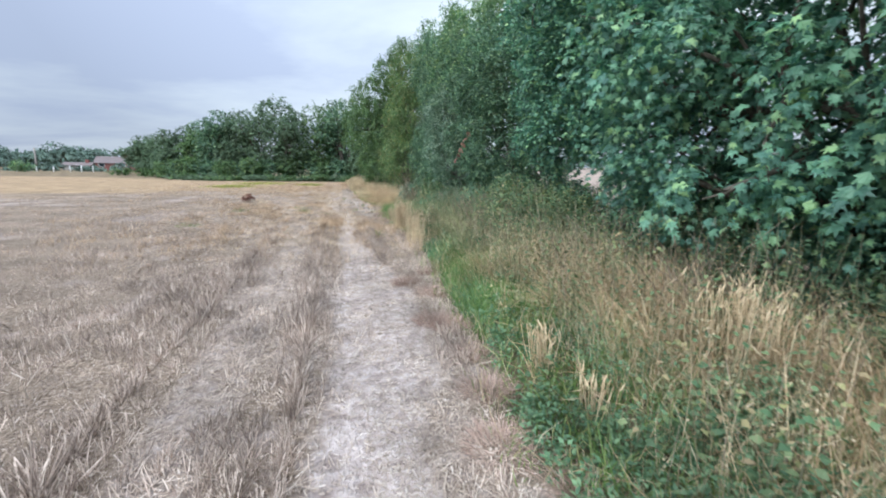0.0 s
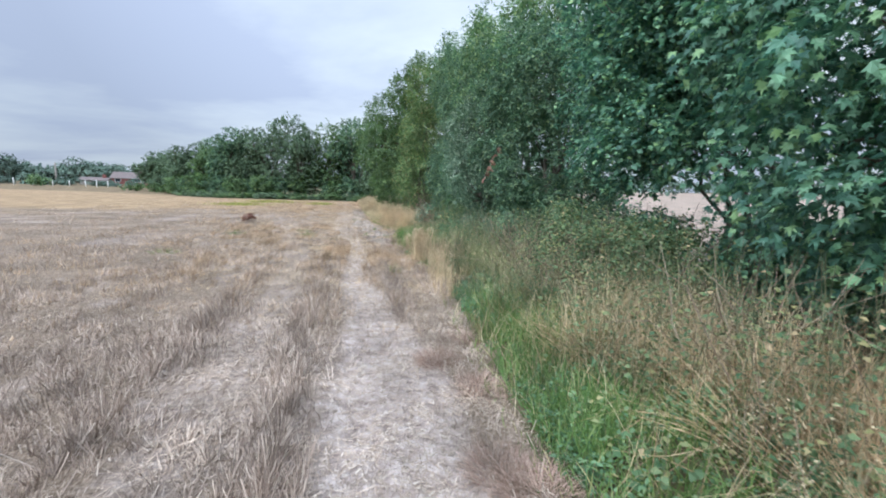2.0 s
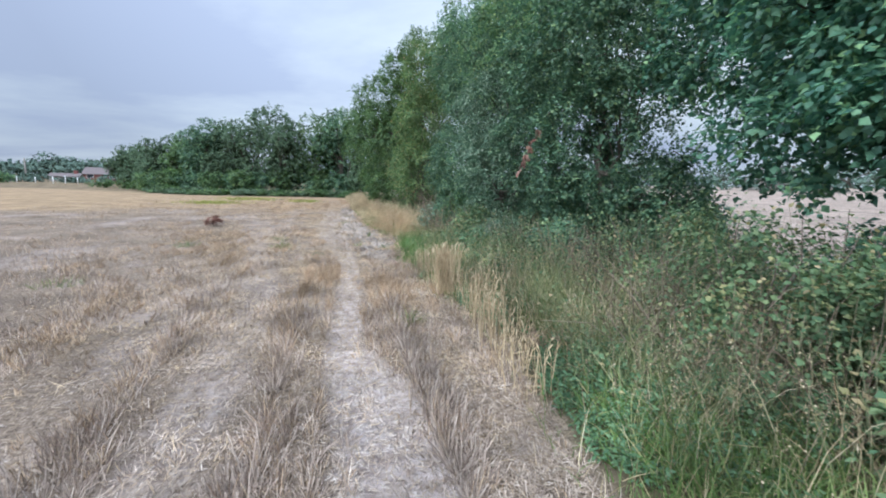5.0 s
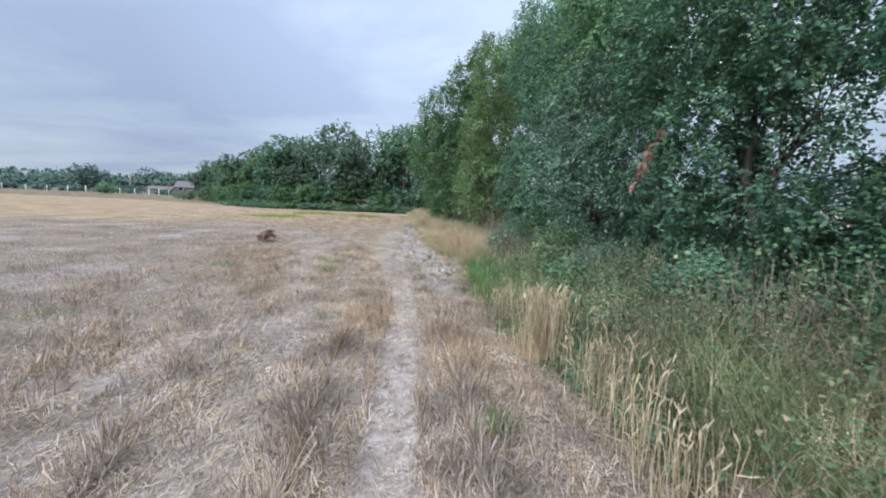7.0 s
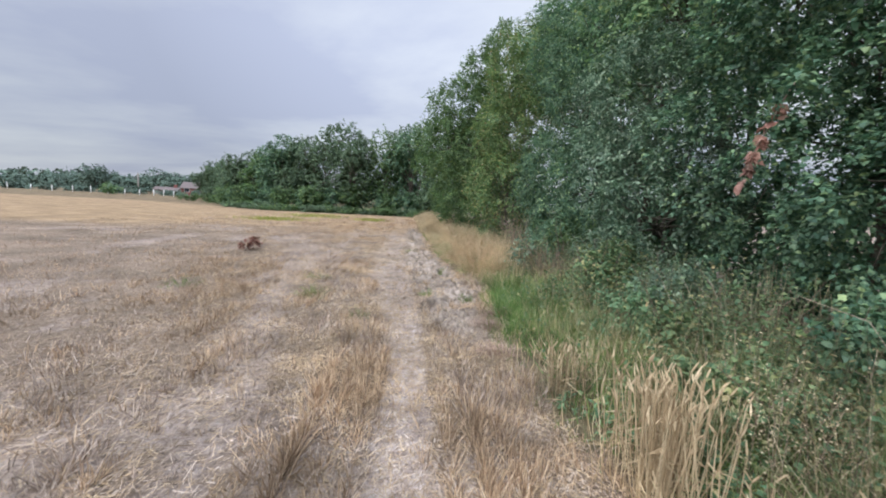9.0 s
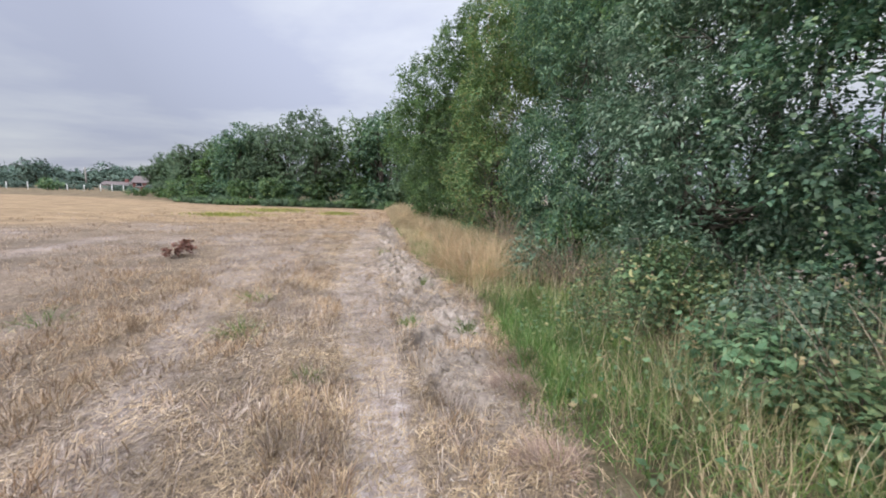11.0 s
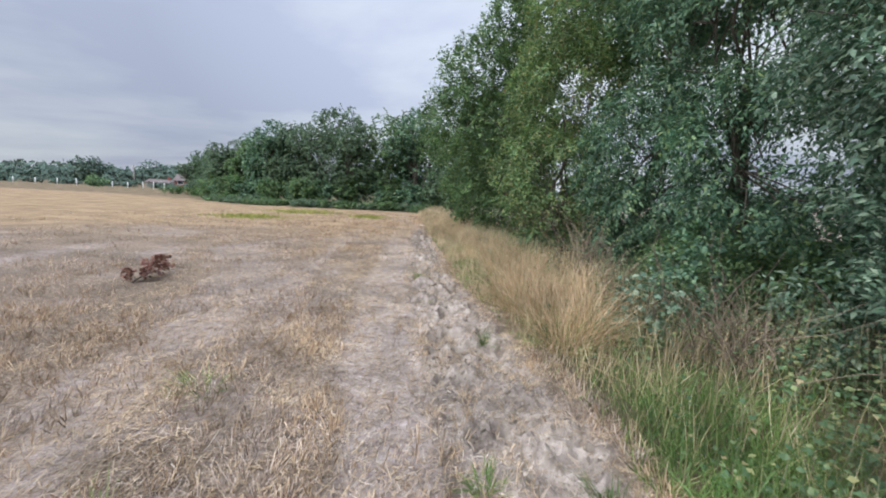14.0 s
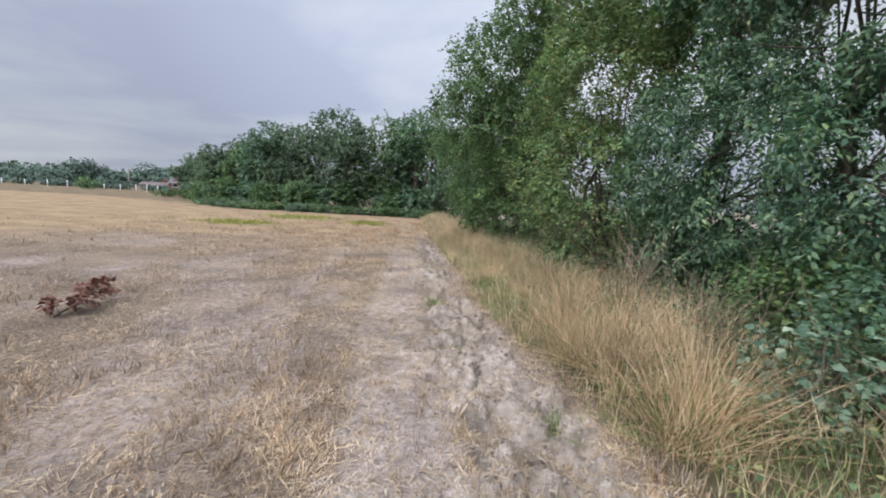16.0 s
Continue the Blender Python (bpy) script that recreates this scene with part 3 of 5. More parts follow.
def make_tree(name, label, category, base, lobes, mat, clumps, per, spread_r, size, shape=LEAF, trunk_r=0.12,
              floor_z=None, gap=0.0, gap_scale=0.8, seed=1, stems=1, twigs=26, droop=0.5, group="", shell=0.5, branch_r=0.35, reach=0.7, bunch=30):
    rng = np.random.default_rng(seed)
    root = new(name)
    root.location = (*base, 0)
    tagged(root, label, category, group)
    b = np.array([*base, 0.0])
    lob = np.asarray(lobes, float)
    mid = lob[:, :3].mean(0)
    tops = []
    for s in range(stems):
        lean = rng.normal(size=2) * (0.10 if stems == 1 else 0.30)
        foot = np.array([*rng.normal(size=2) * (0.0 if stems == 1 else 0.22), -0.1])
        top = np.array([(mid[0] - b[0]) * 0.5 + lean[0], (mid[1] - b[1]) * 0.5 + lean[1], mid[2] * rng.uniform(0.75, 1.05)])
        pts = bent(foot, top, 9, wob=0.25, rng=rng)
        r = trunk_r * (1 if stems == 1 else rng.uniform(0.5, 0.9)) * np.linspace(1.15, 0.45, 9)
        r[0] *= 1.25
        part("trunk", mesh_from("trunk", *tube(pts, r, 9), M_BARK, True), root)
        tops.append((pts, r))
    for k, lo in enumerate(lob):
        pts, r = tops[k % len(tops)]
        i = int(rng.integers(3, 8))
        end = lo[:3] - b + rng.normal(size=3) * lo[3:] * 0.25
        lp = bent(pts[i], end, 8, sag=0.25 * rng.uniform(-0.5, 1), wob=0.3, rng=rng)
        pieces = [tube(lp, r[i] * np.linspace(0.6, 0.16, 8), 6)]
        for _ in range(max(2, twigs // len(lob))):
            a = lp[int(rng.integers(2, 8))]
            e = lo[:3] - b + random_dirs(1, rng)[0] * lo[3:] * rng.uniform(0.5, 0.95)
            if e[2] < 0.3:
                continue
            pieces.append(tube(bent(a, e, 5, wob=0.35, rng=rng), np.linspace(r[i] * branch_r, 0.006, 5), 4))
        part("branch", mesh_from("branch", *joined(pieces), M_BARK, True), root)
    p, d = crown_points(rng, lob, clumps, floor_z, gap, gap_scale, shell, seed, bunch)
    v, f = leaf_cloud(rng, p, d, per, spread_r, size, shape, droop, reach)
    part("crown", mesh_from("crown", v - b, f, mat), root)
    return root


# ---------------------------------------------------------------- hedgerow trees beside the path
TREES = "hedgerow trees"
# large-leaved tree over the start of the path; its lower edge climbs along the hedge
make_tree("broadleaf_tree", "large-leaved green tree hanging over the grass margin", "tree", (5.6, 3.2),
          [(4.9, 0.9, 2.6, 1.9, 2.2, 2.2), (4.9, 3.4, 2.8, 1.95, 2.0, 2.3), (5.3, 5.6, 4.2, 1.9, 1.7, 1.9), (5.4, 3.0, 5.6, 2.3, 3.4, 2.2), (4.5, 5.2, 3.3, 1.5, 1.4, 1.3), (5.6, 2.6, 1.3, 1.3, 3.0, 1.1), (5.3, 1.6, 4.4, 2.0, 2.4, 1.8), (4.7, 0.0, 3.4, 1.7, 1.6, 2.0), (4.7, 5.0, 2.2, 1.4, 1.3, 1.3), (4.5, 2.2, 2.9, 1.2, 1.1, 1.3), (3.55, 3.0, 1.45, 0.6, 0.55, 0.32), (3.9, 4.6, 1.75, 0.7, 0.7, 0.4), (6.3, 4.3, 2.5, 1.0, 1.7, 1.4), (3.9, 4.2, 3.0, 0.9, 0.9, 0.7), (4.9, 6.7, 2.4, 0.9, 0.9, 0.8)],
          M_LEAF_BROAD, 5700, 9, 0.46, 0.135, MAPLE, 0.15,
          floor_z=lambda x, y: np.interp(y, [0, 2, 3.5, 4.9, 5.4, 5.9, 6.7, 8], [0.55, 0.75, 0.9, 1.25, 1.45, 1.65, 1.8, 2.2]) - np.clip(x - 3.6, 0, 1) * 0.5,
          gap=0.0, gap_scale=0.5, seed=21, group=TREES, shell=0.5, droop=1.1)
make_tree("broadleaf_tree", "sparse green tree with level branches and sky between its leaves", "tree", (7.4, 8.3),
          [(5.6, 8.2, 3.3, 1.8, 1.3, 1.3), (5.5, 9.2, 4.1, 1.5, 0.9, 1.3), (5.6, 10.6, 3.7, 1.2, 1.0, 0.85), (5.4, 9.8, 4.9, 1.5, 1.1, 1.2), (6.0, 8.5, 5.2, 2.2, 2.0, 1.5), (5.1, 7.4, 4.2, 1.7, 1.3, 1.5), (4.6, 7.0, 5.4, 1.7, 1.6, 1.3), (4.7, 8.1, 3.3, 1.1, 1.1, 1.1), (4.8, 8.6, 2.35, 1.0, 1.0, 0.75), (4.3, 7.6, 2.4, 0.8, 0.8, 0.7), (4.5, 8.0, 4.6, 1.3, 1.3, 1.2)],
          M_LEAF_BROAD, 6000, 12, 0.40, 0.09, LEAF, 0.08,
          floor_z=lambda x, y: np.interp(y, [6.5, 8, 9, 10], [2.1, 1.65, 1.7, 1.7]), gap=0.2, gap_scale=0.8, seed=22, group=TREES, shell=0.3, twigs=46, stems=3)
make_tree("broadleaf_tree", "dense dark green small-leaved tree", "tree", (6.0, 13.4),
          [(5.6, 12.8, 2.3, 1.75, 1.8, 1.9), (5.7, 15.0, 2.4, 1.8, 1.9, 2.2), (5.8, 13.8, 4.4, 2.0, 2.2, 2.0), (5.6, 14.2, 5.2, 1.8, 2.0, 1.7), (5.9, 11.8, 1.5, 1.2, 0.9, 0.9), (5.5, 12.2, 4.6, 1.6, 1.4, 1.4)],
          M_LEAF_DARK, 6600, 13, 0.36, 0.074, LEAF, 0.15,
          floor_z=lambda x, y: 0.4 + 0 * x, gap=lambda p: np.where((p[:, 1] < 12.9) & (p[:, 2] > 1.9) & (p[:, 2] < 3.6), 0.37, np.interp(p[:, 2], [3.6, 4.4], [0.19, 0.08])), gap_scale=1.0, seed=23, group=TREES, stems=2, twigs=50)
make_tree("willow_tree", "grey-green willow with silvery narrow leaves", "tree", (5.6, 17.4),
          [(5.0, 16.7, 2.0, 1.45, 1.6, 1.8), (5.1, 17.6, 3.7, 1.5, 1.6, 1.7)],
          M_LEAF_GREY, 2700, 13, 0.42, 0.098, NARROW, 0.11, floor_z=lambda x, y: 0.35 + 0 * x, gap=0.2, gap_scale=0.7, seed=24, group=TREES, stems=3, twigs=40)
make_tree("broadleaf_tree", "light green tree rising behind the willow", "tree", (6.8, 18.4),
          [(5.9, 16.4, 5.6, 1.7, 1.8, 1.7), (6.0, 18.8, 5.8, 1.8, 1.9, 1.9), (6.4, 17.6, 7.4, 2.0, 2.4, 1.7), (6.6, 14.6, 7.0, 1.7, 1.8, 1.3)],
          M_LEAF_FRESH, 2400, 11, 0.48, 0.1, LEAF, 0.14, gap=0.22, gap_scale=0.9, seed=31, group=TREES, twigs=40)
make_tree("willow_tree", "tall green willow with sky showing through", "tree", (6.4, 21.2),
          [(5.7, 20.2, 2.3, 1.6, 1.7, 2.0), (5.7, 22.8, 2.5, 1.7, 1.8, 2.2), (5.3, 24.1, 2.9, 1.2, 1.3, 1.7), (5.9, 21.4, 4.8, 1.9, 2.3, 1.9), (6.0, 22.6, 6.8, 2.1, 2.6, 2.2), (6.1, 20.0, 6.2, 1.9, 1.9, 2.0)],
          M_LEAF_DARK, 6400, 13, 0.46, 0.11, NARROW, 0.13, floor_z=lambda x, y: 0.5 + 0 * x, gap=lambda p: np.interp(p[:, 2], [2.6, 3.7, 4.2, 5.4, 6.2], [0.15, 0.18, 0.43, 0.43, 0.28]), gap_scale=1.0, seed=25, group=TREES, stems=3, twigs=60, droop=0.9)
make_tree("birch_tree", "slender tree with thinning yellow-green leaves", "tree", (4.8, 26.0),
          [(4.4, 25.4, 2.0, 1.7, 1.6, 1.9), (4.4, 27.2, 2.8, 1.7, 1.6, 2.2), (4.8, 26.2, 4.8, 1.8, 2.0, 1.9), (5.2, 26.4, 7.0, 1.9, 2.2, 2.0)],
          M_LEAF_BIRCH, 4200, 11, 0.45, 0.09, LEAF, 0.08, floor_z=lambda x, y: 0.35 + 0 * x, gap=lambda p: np.interp(p[:, 2], [3.5, 5.5], [0.14, 0.24]), gap_scale=0.8, seed=26, group=TREES, stems=4, twigs=70)
make_tree("broadleaf_tree", "tall fresh green tree with a rounded top", "tree", (6.2, 25.2),
          [(6.8, 24.8, 6.8, 2.2, 2.2, 2.0), (6.9, 26.8, 7.4, 2.3, 2.4, 2.8), (7.3, 25.6, 9.2, 2.2, 2.4, 1.8), (7.3, 22.0, 8.0, 2.1, 2.2, 2.0)],
          M_LEAF_FRESH, 3000, 11, 0.55, 0.12, LEAF, 0.15, gap=0.22, gap_scale=1.0, seed=27, group=TREES, twigs=50)
make_tree("broadleaf_tree", "dense dark tree leaning over the path at the hedge end", "tree", (4.2, 31.0),
          [(3.8, 30.4, 2.0, 1.9, 1.9, 2.1), (3.1, 30.8, 4.4, 2.5, 2.2, 2.2), (3.7, 31.4, 6.4, 2.7, 2.3, 2.0), (5.0, 31.2, 8.1, 2.5, 2.4, 1.8), (3.5, 33.2, 3.2, 2.2, 1.8, 2.9), (5.6, 30.0, 9.0, 2.0, 2.0, 1.5)],
          M_LEAF_END, 6400, 11, 0.46, 0.105, LEAF, 0.18, floor_z=lambda x, y: 0.2 + 0 * x, gap=0.12, gap_scale=1.0, seed=28, group=TREES, stems=2, twigs=50)
make_tree("broadleaf_tree", "green tree closing the back of the hedge", "tree", (6.8, 37.5),
          [(6.2, 36.8, 3.2, 2.4, 2.6, 2.8), (6.4, 38.0, 6.6, 2.6, 2.8, 2.6), (6.0, 40.6, 4.0, 2.4, 2.4, 3.0)],
          M_LEAF_FAR, 1500, 12, 0.6, 0.19, LEAF, 0.2, seed=29, group=TREES)
make_tree("broadleaf_tree", "green tree closing the back of the hedge", "tree", (6.6, 45.5),
          [(6.0, 45.0, 3.4, 2.6, 2.8, 3.0), (6.2, 46.0, 6.8, 2.6, 2.8, 2.6), (5.6, 48.8, 4.0, 2.6, 2.6, 3.4)],
          M_LEAF_FAR, 1500, 12, 0.6, 0.2, LEAF, 0.2, seed=30, group=TREES)

# ---------------------------------------------------------------- the wood beyond the field
FARG = "trees of the far wood"
far_rng = np.random.default_rng(5)


def far_tree(x, y, h, w, mat=M_LEAF_FAR, label="full green broadleaf tree at the field's end", leaf=0.26, n=960, seed=0, group=FARG):
    r = np.random.default_rng(seed)
    lobes = [(x, y, h * 0.40, w * 0.85, w * 0.85, h * 0.36), (x + r.normal() * w * 0.2, y, h * 0.75, w * 0.72, w * 0.72, h * 0.22)]
    for _ in range(8):
        a = r.uniform(0, 6.28)
        q = r.uniform(0.45, 0.85)
        lobes.append((x + math.cos(a) * w * q, y + math.sin(a) * w * q, h * (r.uniform(0.28, 0.92) - 0.25 * q), w * r.uniform(0.38, 0.55), w * 0.45, h * r.uniform(0.10, 0.14)))
    return make_tree("broadleaf_tree", label, "tree", (x, y), lobes, mat, n, 9, leaf * 2.2, leaf, LEAF, 0.13 + h * 0.012, seed=seed, group=group, shell=0.62,
                     floor_z=lambda px, py: h * 0.05 + 0 * px, twigs=10, reach=0.05, droop=0.3, bunch=0)


FAR_ROW = [(4.5, 54, 10.2, 3.0), (1.4, 57, 9.6, 2.8), (-2.4, 58, 9.0, 2.6), (-5.4, 57, 7.6, 2.3), (-8.4, 59, 9.4, 3.0), (-11.8, 60, 7.8, 2.5),
           (-14.8, 61, 8.2, 2.8), (-17.6, 63, 6.0, 2.1), (-20.8, 66, 6.8, 2.5), (-25.2, 72, 5.8, 2.4), (-29.2, 78, 6.0, 2.6), (-32.8, 88, 5.8, 2.4), (3.0, 63, 10.6, 3.2),
           (-0.8, 64, 10.6, 3.2), (-7.2, 66, 11.0, 3.4), (-13.6, 68, 9.2, 3.0), (-19.0, 72, 7.8, 2.8)]
for k, (x, y, h, w) in enumerate(FAR_ROW):
    far_tree(x, y, h * 1.1, w * 1.08, (M_LEAF_FAR, M_LEAF_END, M_LEAF_FAR, M_LEAF_DARK, M_LEAF_FAR)[(k * 3) % 5], seed=100 + k,
             label=("full green broadleaf tree at the field's end", "dark green broadleaf tree at the field's end", "full green broadleaf tree at the field's end", "deep green broadleaf tree at the field's end", "full green broadleaf tree at the field's end")[(k * 3) % 5])


def bush(x, y, w, h, mat, label, leaf=0.2, n=150, per=10, seed=0, name="bush", group="", shape=LEAF, stems=5, spread_r=0.0):
    """A low bush: stems from the ground and a leafy top."""
    r = np.random.default_rng(seed)
    root = new(name); root.location = (x, y, 0)
    tagged(root, label, "bush", group)
    lobes = [(x + r.normal() * w * 0.3, y + r.normal() * w * 0.3, h * r.uniform(0.4, 0.62), w * 0.7, w * 0.7, h * 0.42) for _ in range(4)]
    pieces = []
    for _ in range(stems):
        e = np.array([r.normal() * w * 0.45, r.normal() * w * 0.45, h * r.uniform(0.6, 0.95)])
        pieces.append(tube(bent((r.normal() * 0.1, r.normal() * 0.1, -0.05), e, 6, wob=0.3, rng=r), np.linspace(0.006 + 0.006 * h, 0.003, 6), 5))
    part("stem_growth", mesh_from("stem_growth", *joined(pieces), M_TWIG, True), root)
    p, d = crown_points(r, lobes, n, None, 0.2, 0.5, 0.4, seed)
    v, f = leaf_cloud(r, p, d, per, (spread_r or leaf * 1.2) * 2.4, leaf, shape, 0.4)
    part("foliage", mesh_from("foliage", v - np.array([x, y, 0]), f, mat), root)
    return root


for k in range(13):
    x = 3.0 - 24 * k / 12 + far_rng.normal() * 0.5
    bush(x, field_end(x) + 4.2 + far_rng.uniform(0, 1.5), 1.7, far_rng.uniform(2.2, 3.4), (M_LEAF_END, M_LEAF_DARK)[k % 2], "dark shrub under the trees of the wood", 0.22, 210, 10, 440 + k, "shrub", "shrubs under the wood")
for k in range(24):
    s = k / 23
    x = 2.6 - 22 * s + far_rng.normal() * 0.5
    bush(x, field_end(x) + 1.6 + far_rng.uniform(0, 1.2), 1.4, far_rng.uniform(0.3, 0.9), (M_LEAF_END, M_LEAF_FAR)[k % 2], ("dark green bush along the wood's edge", "green bush along the wood's edge")[k % 2], 0.17, 150, 10, 400 + k, group="bushes along the wood")
for k, (x, y) in enumerate([(-24, 66.5), (-27, 71), (-31, 74)]):
    bush(x, y, 1.6, 1.3 + 0.3 * (k % 2), M_LEAF_END, "low green bush along the field's edge", 0.2, 110, 10, 330 + k, group="bushes along the field")
bush(-56.5, 96, 2.0, 2.2, M_LEAF_FRESH, "round light green bush beside the fence", 0.32, 110, 10, 340)


# ---------------------------------------------------------------- far buildings, poles, fence, distant woods
def boxed(x0, x1, y0, y1, z0, z1):
    v = np.array([[x, y, z] for x in (x0, x1) for y in (y0, y1) for z in (z0, z1)], float)
    return v, np.array([[0, 1, 3, 2], [4, 6, 7, 5], [0, 4, 5, 1], [2, 3, 7, 6], [0, 2, 6, 4], [1, 5, 7, 3]])


M_BRICK = grained("red_brick", (0.17, 0.065, 0.058), (0.26, 0.11, 0.095), 6, 0.9, 0.2)
M_TILE = grained("roof_tile", (0.10, 0.085, 0.085), (0.19, 0.15, 0.14), 5, 0.85, 0.2)
M_WHITE = grained("white_paint", (0.66, 0.66, 0.64), (0.82, 0.82, 0.80), 7, 0.6, 0.1)
M_GREY = grained("weathered_wood", (0.22, 0.20, 0.18), (0.36, 0.33, 0.30), 12, 0.9, 0.3, (1, 1, 0.2))
M_GLASS, _n, _l, _b = material("window_glass", 0.08, 0.6)
_b.inputs["Base Color"].default_value = (0.03, 0.04, 0.05, 1)


def house(name, label, x, y, w, d, eave, ridge, turn, wall_mat, windows):
    root = new(name); root.matrix_world = pose(x, y, 0, 0, 0, turn)
    tagged(root, label, "house")
    v = np.array([[-w, -d, 0], [w, -d, 0], [w, d, 0], [-w, d, 0], [-w, -d, eave], [w, -d, eave], [w, d, eave], [-w, d, eave], [-w, 0, ridge], [w, 0, ridge]], float) * [0.5, 0.5, 1]
    f = [[0, 1, 5], [0, 5, 4], [2, 3, 7], [2, 7, 6], [1, 2, 6], [1, 6, 5], [5, 6, 9], [3, 0, 4], [3, 4, 7], [7, 4, 8], [4, 5, 9], [4, 9, 8], [6, 7, 8], [6, 8, 9]]
    part("wall", mesh_from("wall", v, np.array(f), wall_mat), root)
    o, t = 0.35, 0.16
    slope = (ridge - eave) / (d / 2)
    for s in (-1, 1):
        a = np.array([[-w / 2 - o, s * (d / 2 + o), eave - slope * o + 0.02], [w / 2 + o, s * (d / 2 + o), eave - slope * o + 0.02], [w / 2 + o, 0, ridge + 0.02], [-w / 2 - o, 0, ridge + 0.02]])
        vv = np.vstack([a, a + [0, 0, t]])
        part("roof", mesh_from("roof", vv, np.array([[0, 1, 2, 3], [7, 6, 5, 4], [0, 4, 5, 1], [1, 5, 6, 2], [2, 6, 7, 3], [3, 7, 4, 0]]), M_TILE), root)
    part("chimney", mesh_from("chimney", *boxed(w * 0.25, w * 0.25 + 0.7, -0.35, 0.35, ridge - 0.6, ridge + 0.9), M_BRICK), root)
    for wx, wz, ww, wh in windows:
        win = part("window", mesh_from("window", *boxed(wx - ww / 2, wx + ww / 2, -d / 2 - 0.04, -d / 2 + 0.02, wz, wz + wh), M_WHITE), root)
        part("pane", mesh_from("pane", *boxed(wx - ww / 2 + 0.08, wx + ww / 2 - 0.08, -d / 2 - 0.06, -d / 2 - 0.045, wz + 0.08, wz + wh - 0.08), M_GLASS), win)
    return root


house("brick_house", "low red brick house with a dark tiled roof", -56.2, 131, 7.4, 6.5, 2.0, 3.5, 12, M_BRICK, [(-2.4, 1.0, 1.3, 1.1), (1.9, 1.0, 1.3, 1.1)])
house("shed", "pale low shed beside the brick house", -66.0, 134, 6.0, 4.0, 1.2, 1.9, 4, M_GREY, [(0.4, 0.8, 0.9, 0.6)])
house("cottage", "distant pale cottage beyond the neighbouring field", 104, 84, 12, 8, 2.8, 5.6, 65, M_GREY, [(-2.5, 1.2, 1.4, 1.3), (2.5, 1.2, 1.4, 1.3)]).location.z = float(rise(100))


def utility_pole(x, y, h, arm):
    root = new("utility_pole"); root.location = (x, y, 0)
    tagged(root, "tall pale grey utility pole", "pole", "poles beyond the field")
    part("post", mesh_from("post", *tube([(0, 0, -0.1), (0, 0, h * 0.5), (0, 0, h)], [0.3, 0.27, 0.22], 10), M_GREY, True), root)
    part("crossarm", mesh_from("crossarm", *boxed(-arm, arm, -0.06, 0.06, h - 0.7, h - 0.55), M_GREY), root)
    for s in (-0.8, 0.8):
        part("insulator", mesh_from("insulator", *tube([(s * arm, 0, h - 0.55), (s * arm, 0, h - 0.42), (s * arm, 0, h - 0.3)], [0.05, 0.07, 0.04], 8), M_WHITE, True), root)


utility_pole(-102, 181, 6.9, 0.5)
utility_pole(-194, 281, 4.6, 0.4)

post_mesh = mesh_from("post", *tube([(0, 0, -0.1), (0, 0, 0.6), (0, 0, 1.25), (0, 0, 1.32)], [0.09, 0.09, 0.085, 0.04], 8), M_WHITE, True)
fence_x = [-85.5, -82.0, -78.6, -74.5, -70.8, -67.1, -63.8, -60.7, -57.6, -54.9, -52.2, -50.4, -48.5]
for k, x in enumerate(fence_x):
    ob = new("fence_post", post_mesh); ob.location = (x, 100 + 0.25 * k, 0)
    ob.rotation_euler = (radians(2 * math.sin(k * 2.1)), radians(2 * math.cos(k * 3.7)), k)
    ob.scale = (1, 1, 0.92 + 0.1 * math.sin(k * 1.3))
    tagged(ob, "white-painted fence post at the field's edge", "fence post", "fence posts")

for k in range(20):
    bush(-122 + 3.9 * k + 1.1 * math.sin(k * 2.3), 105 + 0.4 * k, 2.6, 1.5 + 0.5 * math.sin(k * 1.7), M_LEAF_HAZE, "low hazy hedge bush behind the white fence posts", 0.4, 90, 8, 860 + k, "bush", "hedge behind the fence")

# these trees look hazy through their leaf colour alone
FARB = "distant trees"
far2 = np.random.default_rng(17)
for k in range(26):
    s = k / 25
    x, y = -210 + 165 * s, 215 + far2.uniform(-12, 20) - 45 * s
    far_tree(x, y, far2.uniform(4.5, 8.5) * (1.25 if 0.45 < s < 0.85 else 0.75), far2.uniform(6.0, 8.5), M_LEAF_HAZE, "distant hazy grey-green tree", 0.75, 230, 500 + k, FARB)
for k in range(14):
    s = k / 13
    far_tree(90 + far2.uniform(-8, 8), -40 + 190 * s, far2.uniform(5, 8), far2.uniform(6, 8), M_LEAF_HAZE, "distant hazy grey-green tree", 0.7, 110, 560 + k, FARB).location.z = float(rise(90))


def far_woods():
    """Low wooded skyline all round."""
    r = np.random.default_rng(44)
    n = 22000
    a = r.uniform(0, 2 * np.pi, n)
    d = r.uniform(300, 380, n)
    top = 4.5 + 6 * fbm(a * 14, a * 0 + 2, 71, 3)
    pos = np.stack([np.sin(a) * d, np.cos(a) * d, np.sqrt(r.uniform(0, 1, n)) * top], -1)
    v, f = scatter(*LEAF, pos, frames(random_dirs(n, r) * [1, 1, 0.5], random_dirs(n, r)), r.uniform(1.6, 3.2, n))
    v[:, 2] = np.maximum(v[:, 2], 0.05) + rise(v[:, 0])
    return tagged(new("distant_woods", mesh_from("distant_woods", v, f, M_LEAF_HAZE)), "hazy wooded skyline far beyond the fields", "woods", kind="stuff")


far_woods()


# ---------------------------------------------------------------- stubble, straw and litter
def ground_z(x, y):
    return height(np.asarray(x, float), np.asarray(y, float))


